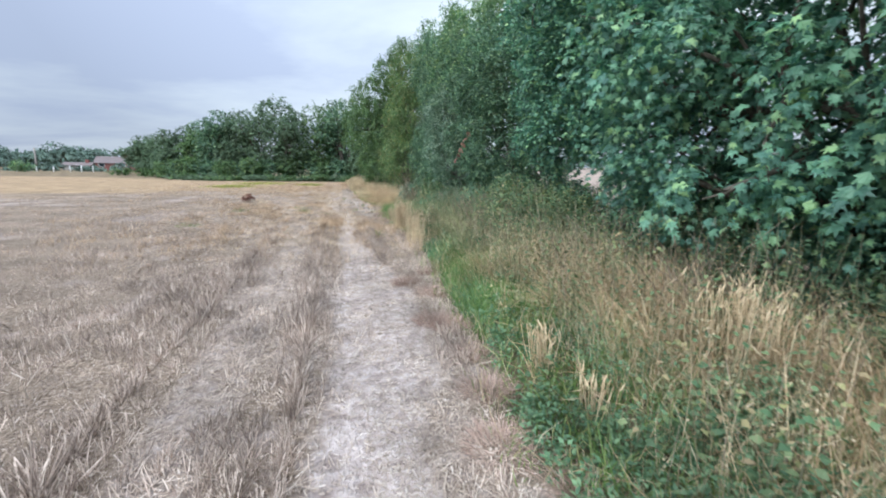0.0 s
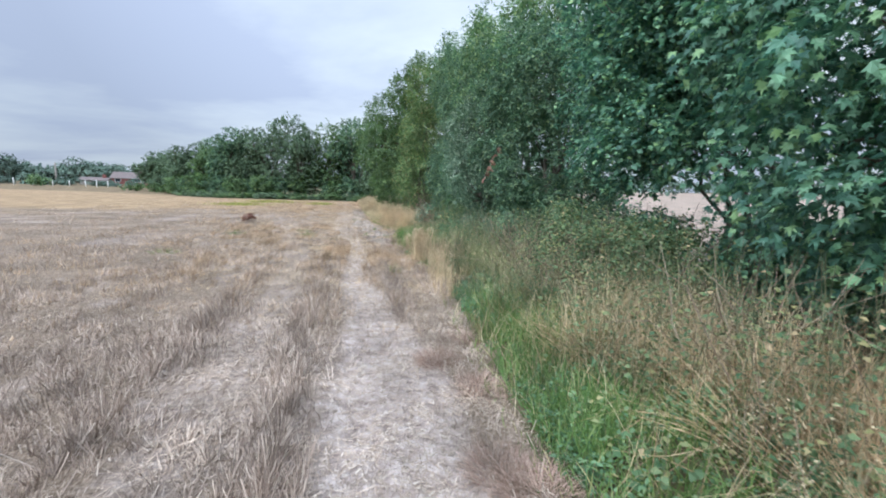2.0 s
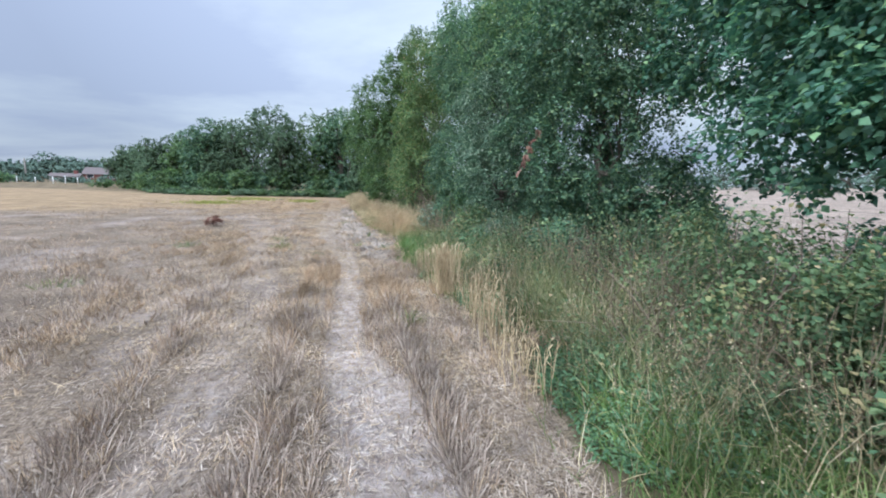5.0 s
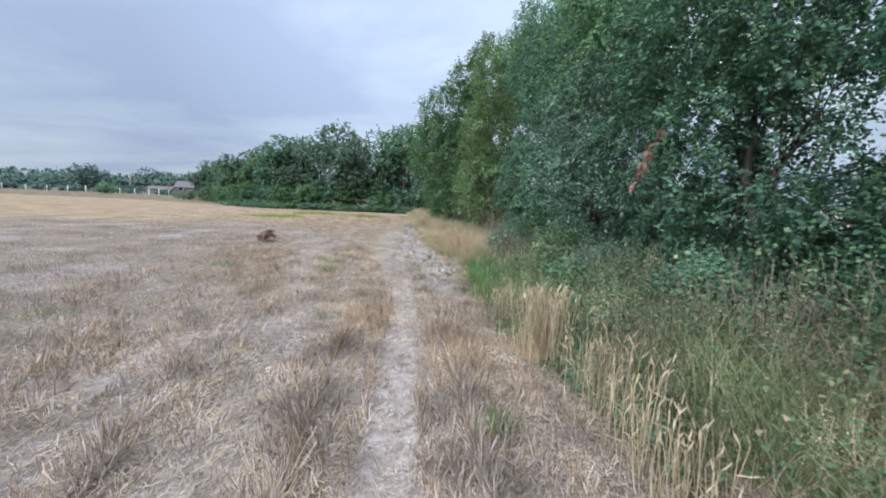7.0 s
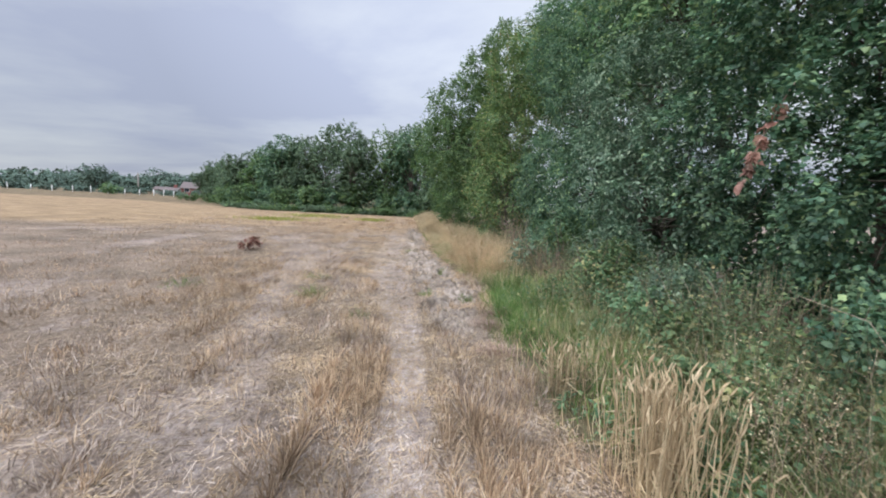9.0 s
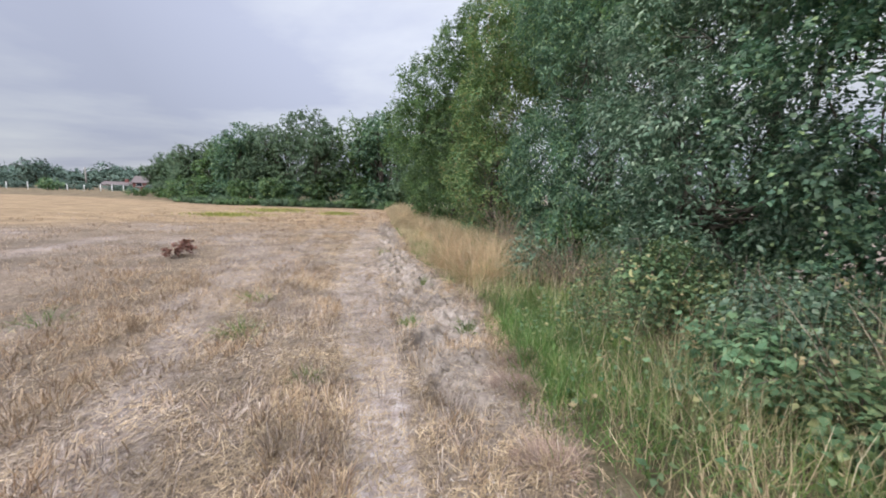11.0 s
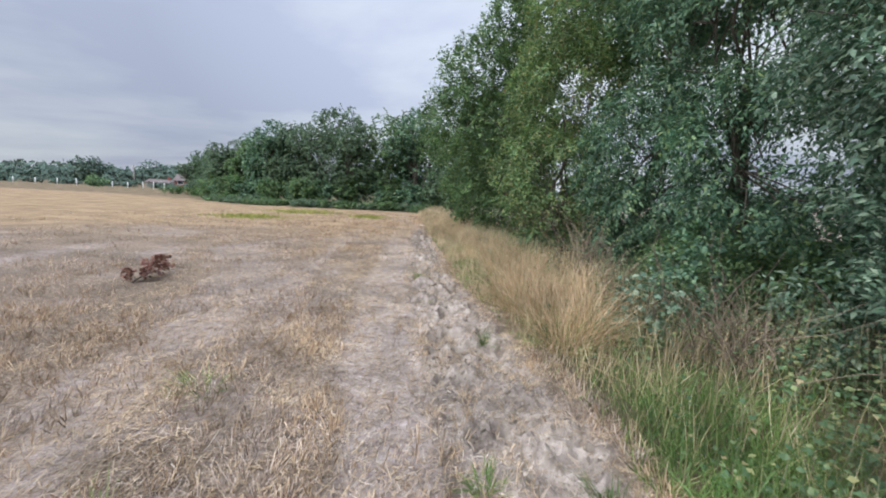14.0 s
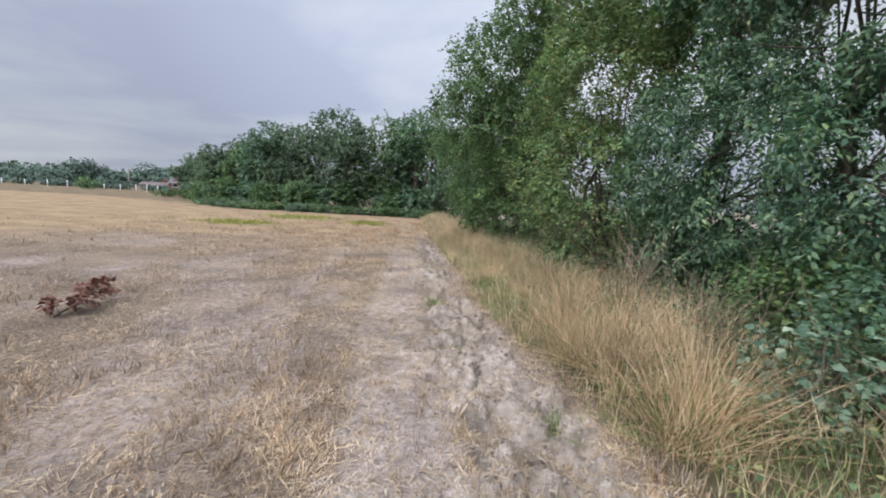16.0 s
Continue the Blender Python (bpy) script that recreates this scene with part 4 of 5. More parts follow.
def stubble():
    """Cut stalks in tufts of several, set along the drill rows."""
    r = np.random.default_rng(61)
    n = 105000
    y = -0.5 + 46.5 * r.uniform(0, 1, n) ** 1.12
    x = 2.0 - r.exponential(4.0, n)
    row = np.round(x / 0.165) * 0.165 + 0.035 * np.sin(y * 0.7 + np.round(x / 0.165)) + r.normal(size=n) * 0.018
    x = np.where(x > -9, row, x)
    keep = (x > -15) & (x < edge_x(y) + 0.05) & (y < field_end(x) - 0.5)
    wear = wear_at(x, y)
    stand = smooth(0.36, 0.60, fbm(x * 1.5, y * 0.9, 81))
    dense = (1 - 0.93 * wear) * (1 - 0.72 * clod_at(x, y)) * (0.22 + 0.85 * stand)
    dense *= np.interp(y, [0, 13, 17, 24, 46], [1.0, 0.95, 0.85, 0.75, 0.5])
    # strong standing rows beside the path
    ridge = (1.5 * np.exp(-(((x + 0.36 + 0.03 * np.sin(y * 1.3)) / 0.12) ** 2)) * (y < 12.8) + np.exp(-(((x - 0.86) / 0.16) ** 2)) * (y > 7.0) * (y < 14.5)
             + 0.9 * np.exp(-(((x + 1.45) / 0.16) ** 2)) * (y < 14))
    dense = np.clip(dense * 0.75 + ridge * 0.95 * (1 - 0.8 * wear) * np.where(y < 7, 0.8, 0.4 + 0.6 * stand), 0, 1)
    keep &= r.uniform(0, 1, n) < dense
    x, y, ridge, stand = x[keep], y[keep], ridge[keep], stand[keep]
    tuft_h = r.uniform(0.6, 1.25, len(x)) * (0.75 + 0.4 * stand) * (1 + 0.55 * np.clip(ridge, 0, 1)) * np.interp(y, [0, 12, 18, 30], [1.0, 1.0, 0.8, 0.75])
    tuft_lean = r.normal(size=(len(x), 3)) * [0.30, 0.34, 0]
    count = np.where((x > -4.5) & (y < 20), 7, 4) + np.where((ridge > 0.7) & (y < 13), 4, 0)
    i = np.repeat(np.arange(len(x)), count)
    n = len(i)
    off = r.normal(size=(n, 2)) * [0.024, 0.036]
    sx, sy = x[i] + off[:, 0], y[i] + off[:, 1]
    h = r.uniform(0.05, 0.145, n) * tuft_h[i]
    lean = tuft_lean[i] + np.stack([off[:, 0] * 7, off[:, 1] * 6, np.ones(n)], -1) + r.normal(size=(n, 3)) * [0.16, 0.16, 0]
    # some stalks are broken over
    snapped = r.uniform(0, 1, n) < 0.12
    lean[snapped] += r.normal(size=(snapped.sum(), 3)) * [1.1, 1.1, 0]
    w = np.interp(np.hypot(sx, sy - 8), [0, 12, 30], [0.0040, 0.0047, 0.0085]) * r.uniform(0.75, 1.4, n)
    pos = np.stack([sx, sy, ground_z(sx, sy) - 0.01], -1)
    turn, size = frames(lean, r.normal(size=(n, 3)) * [1, 1, 0.2]), np.stack([w, h, w], -1)
    fresh = (r.uniform(0, 1, len(x)) < smooth(6, 12, y) * (0.45 + 0.55 * smooth(0.4, 0.6, fbm(x * 1.1, y * 0.7, 86))))[i]
    for q, mat, label in ((~fresh, M_STUBBLE, "weathered grey-brown wheat stubble standing in worn rows"), (fresh, M_STUBBLE_GOLD, "golden-brown wheat stubble standing in worn rows")):
        v, f = scatter(*QUAD, pos[q], turn[q], size[q])
        tagged(new("stubble", mesh_from("stubble", v, f, mat)), label, "stubble", kind="stuff")


def straw_litter():
    r = np.random.default_rng(62)
    n = 400000
    y = 0.3 + 33 * r.uniform(0, 1, n) ** 1.15
    x = 1.8 - r.exponential(2.6, n)
    wear, c = wear_at(x, y), clod_at(x, y)
    keep = (x > -8) & (x < edge_x(y) + 0.02)
    keep &= r.uniform(0, 1, n) < (0.38 + 0.62 * smooth(0.35, 0.6, fbm(x * 1.6, y * 1.6, 85))) * (1 - 0.35 * wear) * (1 - 0.55 * c) * np.interp(y, [0, 9, 13, 24, 34], [0.85, 0.85, 1.0, 0.95, 0.5])
    x, y = x[keep], y[keep]
    n = len(x)
    a = r.uniform(0, 2 * np.pi, n)
    along = np.stack([np.cos(a), np.sin(a), r.normal(size=n) * 0.2], -1)
    length = np.minimum(r.lognormal(-3.0, 0.5, n), 0.2)
    w = r.uniform(0.0022, 0.0042, n)
    pos = np.stack([x, y, ground_z(x, y) + r.uniform(0.001, 0.022, n)], -1)
    up = np.array([0, 0, 1.0]) + r.normal(size=(n, 3)) * 0.3
    # trodden swathes of longer straw beside the later path
    m = 88000
    sy = r.uniform(9, 27, m)
    band = r.choice(5, m, p=[0.23, 0.18, 0.17, 0.22, 0.2])
    sx = path_x(sy) + np.array([-0.75, -1.55, -2.5, -0.15, 0.75])[band] - 0.04 * (sy - 12) * np.array([0, 1, 2, 0, 0])[band] + r.normal(size=m) * np.array([0.3, 0.26, 0.34, 0.3, 0.4])[band]
    # and a strip of long straw left of the first stubble row
    first = np.arange(m) < 9000
    sy = np.where(first, r.uniform(0.3, 11, m), sy)
    sx = np.where(first, -0.82 + r.normal(size=m) * 0.2, sx)
    q = r.uniform(0, 1, m) < 0.3 + 0.55 * smooth(0.38, 0.64, fbm(sx * 1.3, sy * 0.8, 84))
    sx, sy = sx[q], sy[q]
    m = len(sx)
    a = 1.35 + r.normal(size=m) * 0.75
    along = np.concatenate([along, np.stack([np.cos(a), np.sin(a), r.normal(size=m) * 0.18], -1)])
    length, w = np.concatenate([length, r.uniform(0.04, 0.13, m)]), np.concatenate([w, r.uniform(0.0024, 0.0045, m)])
    pos = np.concatenate([pos, np.stack([sx, sy, ground_z(sx, sy) + r.uniform(0.004, 0.045, m)], -1)])
    up = np.concatenate([up, np.array([0, 0, 1.0]) + r.normal(size=(m, 3)) * 0.4])
    y, x, n = np.concatenate([y, sy]), np.concatenate([x, sx]), n + m
    turn, size = frames(along, up), np.stack([w, length, length * 0.25], -1)
    # fresh golden straw lies in swathes along the later part of the path, weathered straw elsewhere
    fresh = r.uniform(0, 1, n) < smooth(6, 11, y) * (0.5 + 0.5 * smooth(0.42, 0.58, fbm(x * 0.9, y * 0.6, 86)))
    for q, mat, label in ((~fresh, M_STRAW, "loose weathered straw lying on the dry soil"), (fresh, M_STRAW_GOLD, "fresh golden straw lying in swathes")):
        v, f = scatter(*QUAD, pos[q], turn[q], size[q])
        tagged(new("straw_litter", mesh_from("straw_litter", v, f, mat)), label, "straw", kind="stuff")


def chaff():
    """Short pale flakes of chopped straw trodden into the bare soil."""
    r = np.random.default_rng(64)
    n = 130000
    y = 0.3 + 27 * r.uniform(0, 1, n) ** 1.25
    x = np.where(r.uniform(0, 1, n) < 0.6, path_x(y) + r.normal(size=n) * 0.55, 1.6 - r.exponential(1.9, n))
    keep = (x > -5) & (x < edge_x(y) + 0.1)
    keep &= r.uniform(0, 1, n) < (0.16 + 0.5 * wear_at(x, y) + 0.2 * clod_at(x, y)) * (0.25 + 0.75 * smooth(0.4, 0.6, fbm(x * 2.3, y * 2.3, 97)))
    x, y = x[keep], y[keep]
    n = len(x)
    a = r.uniform(0, 2 * np.pi, n)
    length, w = r.uniform(0.012, 0.05, n), r.uniform(0.003, 0.008, n)
    pos = np.stack([x, y, ground_z(x, y) + r.uniform(0.002, 0.012, n)], -1)
    up = np.array([0, 0, 1.0]) + r.normal(size=(n, 3)) * 0.35
    v, f = scatter(*QUAD, pos, frames(np.stack([np.cos(a), np.sin(a), r.normal(size=n) * 0.15], -1), up), np.stack([w, length, length * 0.2], -1))
    return tagged(new("chaff", mesh_from("chaff", v, f, M_CHAFF)), "pale chopped straw flakes trodden into the soil", "straw", kind="stuff")


def soil_crumbs():
    """Crumbly clods of the strip beside the grass."""
    r = np.random.default_rng(63)
    n = 64000
    y, x = r.uniform(0.5, 36, n), r.uniform(-0.6, 2.2, n)
    keep = r.uniform(0, 1, n) < clod_at(x, y) * 0.62 + 0.07 * wear_at(x, y) + 0.01
    x, y = x[keep & (x < edge_x(y))], y[keep & (x < edge_x(y))]
    n = len(x)
    a = np.linspace(0, 2 * np.pi, 6, endpoint=False)
    tv = np.vstack([[0, 0, -0.4], np.stack([np.cos(a) * [0.5, 0.36, 0.6, 0.42, 0.55, 0.38], np.sin(a) * [0.5, 0.52, 0.4, 0.56, 0.36, 0.5], [0.1, -0.12, 0.16, -0.05, 0.14, -0.1]], -1), [0.16, -0.1, 0.38]])
    tf = np.array([[0, (i + 1) % 6 + 1, i + 1] for i in range(6)] + [[7, i + 1, (i + 1) % 6 + 1] for i in range(6)])
    s = np.where(r.uniform(0, 1, n) < 0.06 * clod_at(x, y), np.minimum(r.lognormal(-2.8, 0.3, n), 0.10), np.minimum(r.lognormal(-3.9, 0.5, n), 0.05))
    pos = np.stack([x, y, ground_z(x, y) + s * 0.04], -1)
    v, f = scatter(tv, tf, pos, frames(random_dirs(n, r), random_dirs(n, r)), np.stack([s, s * r.uniform(0.7, 1.1, n), s * r.uniform(0.6, 1, n)], -1))
    return tagged(new("soil_clods", mesh_from("soil_clods", v, f, M_CLOD)), "crumbly grey-brown soil clods beside the path", "soil", kind="stuff")


M_CLOD = island_material("dry_clod", [(0, (0.18, 0.148, 0.122)), (0.6, (0.27, 0.225, 0.187)), (1, (0.335, 0.285, 0.24))], 0.95, 0.1)
stubble()
straw_litter()
chaff()
soil_crumbs()


# ---------------------------------------------------------------- the grass margin
def blades(name, label, category, x, y, h, w, mat, r, lean=0.28, kind="stuff", base_z=None):
    n = len(x)
    d = r.normal(size=(n, 3)) * (np.array([lean, lean, 0]) * r.uniform(0.5, 1.9, n)[:, None]) + np.array([0, 0, 1.0])
    pos = np.stack([x, y, ground_z(x, y) - 0.015], -1)
    side = r.normal(size=(n, 3)) * np.array([1, 1, 0.15])
    size = np.stack([w, h, h * r.uniform(0.4, 1.8, n)], -1)
    near, turn = y < 11, frames(d, side)
    v, f = joined([scatter(*ARC, pos[q], turn[q], size[q]) if q is near else scatter(*BLADE, pos[q], turn[q], size[q]) for q in (near, ~near) if q.any()])
    return tagged(new(name, mesh_from(name, v, f, mat)), label, category, kind=kind)


def margin_green():
    r = np.random.default_rng(71)
    n = 150000
    y = r.uniform(-0.5, 34, n)
    x = edge_x(y) + r.uniform(-0.1, 2.4, n)
    off = x - edge_x(y)
    zone = (0.8 * (1 - smooth(7.2, 8.6, y)) * smooth(0.0, 0.45, off) * (1 - smooth(0.9, 1.7, off)) * (0.55 + 0.45 * smooth(3.8, 4.8, y))
            + smooth(13.2, 14.6, y) * (1 - smooth(16.6, 18.2, y)) * (1 - smooth(0.8, 1.6, off)) * 0.75
            + 0.5 * smooth(8.5, 10, y) * (1 - smooth(13, 14.5, y)) * smooth(0.2, 0.6, off)
            + 0.28 * smooth(18, 20, y) * (1 - smooth(0.2, 0.8, off)) + 0.14)
    keep = r.uniform(0, 1, n) < np.clip(zone, 0, 1) * (0.3 + 0.7 * smooth(0.35, 0.6, fbm(x * 1.7, y * 1.7, 87)))
    x, y = x[keep], y[keep]
    h = r.uniform(0.08, 0.34, len(x)) * np.interp(x - edge_x(y), [0, 0.4, 0.8], [0.45, 0.9, 1.0]) * (0.7 + 0.7 * fbm(x, y, 88))
    w = np.interp(y, [0, 10, 15, 34], [0.0075, 0.006, 0.006, 0.011]) * r.uniform(0.8, 1.5, len(x))
    blades("green_grass", "fresh green grass between the field and the hedge", "grass", x, y, h, w, M_GRASS, r, 0.42)


def margin_dry():
    r = np.random.default_rng(72)
    n = 120000
    y = r.uniform(-0.5, 50, n)
    off = r.uniform(-0.05, 2.8, n)
    x = edge_x(y) + off
    zone = ((0.4 + 0.3 * smooth(3.5, 5, y)) * (1 - smooth(7.5, 10, y)) * smooth(0.3, 1.2, off) * (1 - smooth(2.1, 2.7, off))
            + 0.36 * smooth(8, 10, y) * (1 - smooth(14, 16, y)) * smooth(0.2, 0.7, off) * (1 - smooth(1.6, 2.4, off))
            + 0.55 * smooth(16.5, 18.5, y) * (1 - smooth(1.4, 2.2, off)) + 0.5 * smooth(25, 28, y) * (1 - smooth(1.2, 2.4, off)) + 0.10)
    keep = r.uniform(0, 1, n) < np.clip(zone, 0, 1) * (0.15 + 0.85 * smooth(0.38, 0.62, fbm(x * 1.4, y * 1.4, 89)))
    x, y, off = x[keep], y[keep], off[keep]
    tall = np.interp(y, [0, 6, 9, 12, 16, 20, 30, 50], [0.68, 0.7, 0.6, 0.5, 0.5, 0.6, 0.65, 0.7])
    h = tall * r.uniform(0.4, 1.15, len(x)) * np.interp(off, [0, 0.5, 1.2], [0.5, 0.8, 1.0])
    w = np.interp(y, [0, 15, 34], [0.0035, 0.0045, 0.009]) * r.uniform(0.8, 1.6, len(x))
    blades("dry_grass", "tall dry straw-coloured grass along the hedge foot", "grass", x, y, h, w, M_DRY, r, 0.22)
    # seed heads on the tallest stems
    k = h > 0.52
    hx, hy, hh = x[k], y[k], h[k]
    m = len(hx)
    pos = np.stack([hx + r.normal(size=m) * 0.08, hy + r.normal(size=m) * 0.08, ground_z(hx, hy) + hh * r.uniform(0.86, 1.0, m)], -1)
    s = r.uniform(0.025, 0.06, m)
    v, f = scatter(*LEAF, pos, frames(r.normal(size=(m, 3)) * 0.6 + [0, 0, 1.0], random_dirs(m, r)), np.stack([s * 0.14, s, s * 0.4], -1))
    tagged(new("grass_seed_heads", mesh_from("grass_seed_heads", v, f, M_DRY)), "pale feathery seed heads of the dry grass", "grass", kind="stuff")


def undergrowth():
    """Leafy weeds, nettles and creepers under the hedge."""
    r = np.random.default_rng(73)
    n = 15000
    y = r.uniform(-0.5, 34, n)
    off = r.uniform(0.3, 3.2, n)
    x = edge_x(y) + off
    keep = (x < 5.2) & (r.uniform(0, 1, n) < (0.15 + 0.85 * smooth(0.4, 0.62, fbm(x * 1.2, y * 1.2, 90))) * np.interp(off, [0.3, 1.2, 2.0], [0.22, 0.65, 1.0]) * np.interp(y, [0, 5, 7, 16, 19, 34], [0.9, 0.9, 1, 1, 0.6, 0.4]))
    x, y, off = x[keep], y[keep], off[keep]
    h = np.interp(off, [0.3, 1.0, 2.0, 3.2], [0.25, 0.55, 0.95, 1.1]) * r.uniform(0.45, 1.15, len(x)) * np.interp(y, [0, 6, 9, 12, 16, 20, 34], [0.95, 1.1, 1.2, 0.9, 0.8, 0.65, 0.7])
    per = 11
    lx, ly, lh = np.repeat(x, per), np.repeat(y, per), np.repeat(h, per)
    m = len(lx)
    s = np.tile(np.linspace(0.12, 1.0, per), len(x)) + r.normal(size=m) * 0.04
    a = r.uniform(0, 6.28, m)
    pos = np.stack([lx + np.cos(a) * 0.05, ly + np.sin(a) * 0.05, ground_z(lx, ly) + lh * np.clip(s, 0.05, 1.05)], -1)
    along = np.stack([np.cos(a), np.sin(a), r.uniform(-0.5, 0.6, m)], -1)
    size = r.uniform(0.03, 0.085, m) * np.interp(s, [0.1, 1], [1.15, 0.7])
    v, f = scatter(*LEAF, pos, frames(along, np.array([0, 0, 1.0]) + r.normal(size=(m, 3)) * 0.4), size)
    tagged(new("undergrowth", mesh_from("undergrowth", v, f, M_LEAF_WEED)), "tangled green weeds and nettles under the hedge", "weeds", kind="stuff")
    k = len(x)
    d = r.normal(size=(k, 3)) * [0.12, 0.12, 0] + [0, 0, 1.0]
    v, f = scatter(*STALK, np.stack([x, y, ground_z(x, y) - 0.02], -1), frames(d, random_dirs(k, r)), np.stack([np.full(k, 0.004), h * 1.03, np.full(k, 0.004)], -1))
    tagged(new("weed_stems", mesh_from("weed_stems", v, f, M_WEEDSTEM)), "thin brown stems of the hedge weeds", "weeds", kind="stuff")


def plants(name, label, mat, stem_mat, x, y, h, per, leaf, spread_w, shape, r, low=0.1, lean=0.15):
    """Small upright plants: a stem each, with leaves or seed clusters up its length."""
    k = len(x)
    d = r.normal(size=(k, 3)) * [lean, lean, 0] + [0, 0, 1.0]
    foot = np.stack([x, y, ground_z(x, y) - 0.02], -1)
    v, f = scatter(*STALK, foot, frames(d, random_dirs(k, r)), np.stack([np.full(k, 0.0034), h, np.full(k, 0.0034)], -1))
    m = k * per
    s = r.uniform(low, 1.02, m)
    a = r.uniform(0, 6.28, m)
    out = np.stack([np.cos(a), np.sin(a), r.uniform(-0.5, 0.7, m)], -1)
    pos = np.repeat(foot, per, 0) + unit(np.repeat(d, per, 0)) * (s * np.repeat(h, per))[:, None] + out * (spread_w * r.uniform(0.1, 1, m) * (1.15 - 0.7 * s))[:, None]
    size = leaf * r.uniform(0.5, 1.3, m)
    lv, lf = scatter(*shape, pos, frames(out, np.array([0, 0, 1.0]) + r.normal(size=(m, 3)) * 0.5), size)
    tagged(new(name + "_stems", mesh_from(name + "_stems", v, f, stem_mat)), "thin stems of " + label, "weeds", kind="stuff")
    tagged(new(name, mesh_from(name, lv, lf, mat)), label, "weeds", kind="stuff")


def margin_herbs():
    r = np.random.default_rng(76)
    n = 8200
    y = r.uniform(-0.3, 12.5, n)
    off = r.uniform(0.12, 2.0, n)
    x = edge_x(y) + off
    k = r.uniform(0, 1, n) < 0.75 * smooth(0.42, 0.62, fbm(x * 1.5, y * 1.5, 93)) + 0.03
    plants("leafy_weeds", "low bluish-green leafy weeds beside the path", M_LEAF_HERB, M_WEEDSTEM, x[k], y[k], r.uniform(0.08, 0.30, k.sum()) * np.interp(off[k], [0.1, 0.6, 2], [0.6, 1, 1.5]), 16, 0.05, 0.06, NARROW, r)
    n = 3600
    y = r.uniform(-0.3, 12, n)
    off = r.uniform(0.5, 2.5, n)
    x = edge_x(y) + off
    k = r.uniform(0, 1, n) < (0.04 + 0.96 * smooth(0.45, 0.58, fbm(x * 1.3, y * 1.3, 94))) * (0.5 + 0.5 * smooth(4, 6, y)) * np.interp(off, [0.5, 1.0, 2.0, 2.5], [0.15, 0.6, 0.8, 0.4])
    plants("seeding_weeds", "brownish grey seeding weeds along the hedge foot", M_SEEDHEAD, M_DEADSTEM, x[k], y[k], r.uniform(0.35, 0.85, k.sum()) * np.interp(off[k], [0.5, 1.2, 2], [0.65, 0.95, 1.15]), 30, 0.015, 0.055, LEAF, r, 0.4, 0.22)
    # long pale blades bent over the green
    n = 150
    y = r.uniform(0.3, 7, n)
    x = edge_x(y) + r.uniform(0.3, 1.9, n)
    blades("bent_straws", "long pale grass stems bent over the weeds", "grass", x, y, r.uniform(0.35, 0.75, n), np.full(n, 0.007), M_TAN, r, 1.1)


def green_patches():
    r = np.random.default_rng(77)
    n = 11000
    k = r.integers(0, 4, n)
    y = np.array([5.6, 4.4, 14.9, 16.0, 2.0])[k] + r.normal(size=n) * np.array([0.75, 0.5, 0.8, 0.7, 0.7])[k]
    x = edge_x(y) + np.array([0.62, 0.5, 0.5, 0.45, 0.5])[k] + r.normal(size=n) * 0.24
    q = (x > edge_x(y) + 0.1) & (r.uniform(0, 1, n) < 0.2 + 0.8 * smooth(0.4, 0.6, fbm(x * 2.5, y * 2.5, 96)))
    x, y = x[q], y[q]
    blades("green_grass", "bright green patches of fresh grass", "grass", x, y, r.uniform(0.1, 0.36, len(x)), r.uniform(0.006, 0.011, len(x)), M_GRASS_BRIGHT, r, 0.5)


def golden_grass():
    """Upright golden grass under the large-leaved tree."""
    r = np.random.default_rng(78)
    n = 15000
    y = r.uniform(-0.3, 6.2, n)
    x = edge_x(y) + r.uniform(0.9, 2.7, n)
    k = r.uniform(0, 1, n) < smooth(0.48, 0.62, fbm(x * 1.9, y * 1.9, 98)) * (0.3 + 0.5 * smooth(1.8, 2.6, y)) * (1 - 0.65 * smooth(3.9, 5.6, y)) * np.interp(x - edge_x(y), [0.9, 1.5, 2.7], [0.1, 1, 1])
    x, y = x[k], y[k]
    h = r.uniform(0.3, 0.82, len(x)) * np.interp(x - edge_x(y), [0.75, 1.6], [0.7, 1.0])
    blades("golden_grass", "upright golden dry grass beside the hedge", "grass", x, y, h, r.uniform(0.0035, 0.007, len(x)), M_TAN, r, 0.22)


def rank_grass():
    """Long arching olive grass in front of the hedge."""
    r = np.random.default_rng(79)
    n = 11000
    y = r.uniform(5.5, 14.2, n)
    off = r.uniform(0.3, 2.1, n)
    x = edge_x(y) + off
    k = r.uniform(0, 1, n) < (0.15 + 0.85 * smooth(0.42, 0.6, fbm(x * 1.6, y * 1.6, 99))) * smooth(0.3, 0.7, off) * smooth(5.5, 8.5, y)
    x, y, off = x[k], y[k], off[k]
    h = r.uniform(0.35, 0.85, len(x)) * np.interp(off, [0.3, 1.0], [0.55, 1.0])
    blades("rank_grass", "long arching olive-green grass before the hedge", "grass", x, y, h, r.uniform(0.005, 0.009, len(x)), M_OLIVE, r, 0.5)


margin_green()
golden_grass()
rank_grass()
green_patches()
margin_dry()
margin_herbs()
undergrowth()


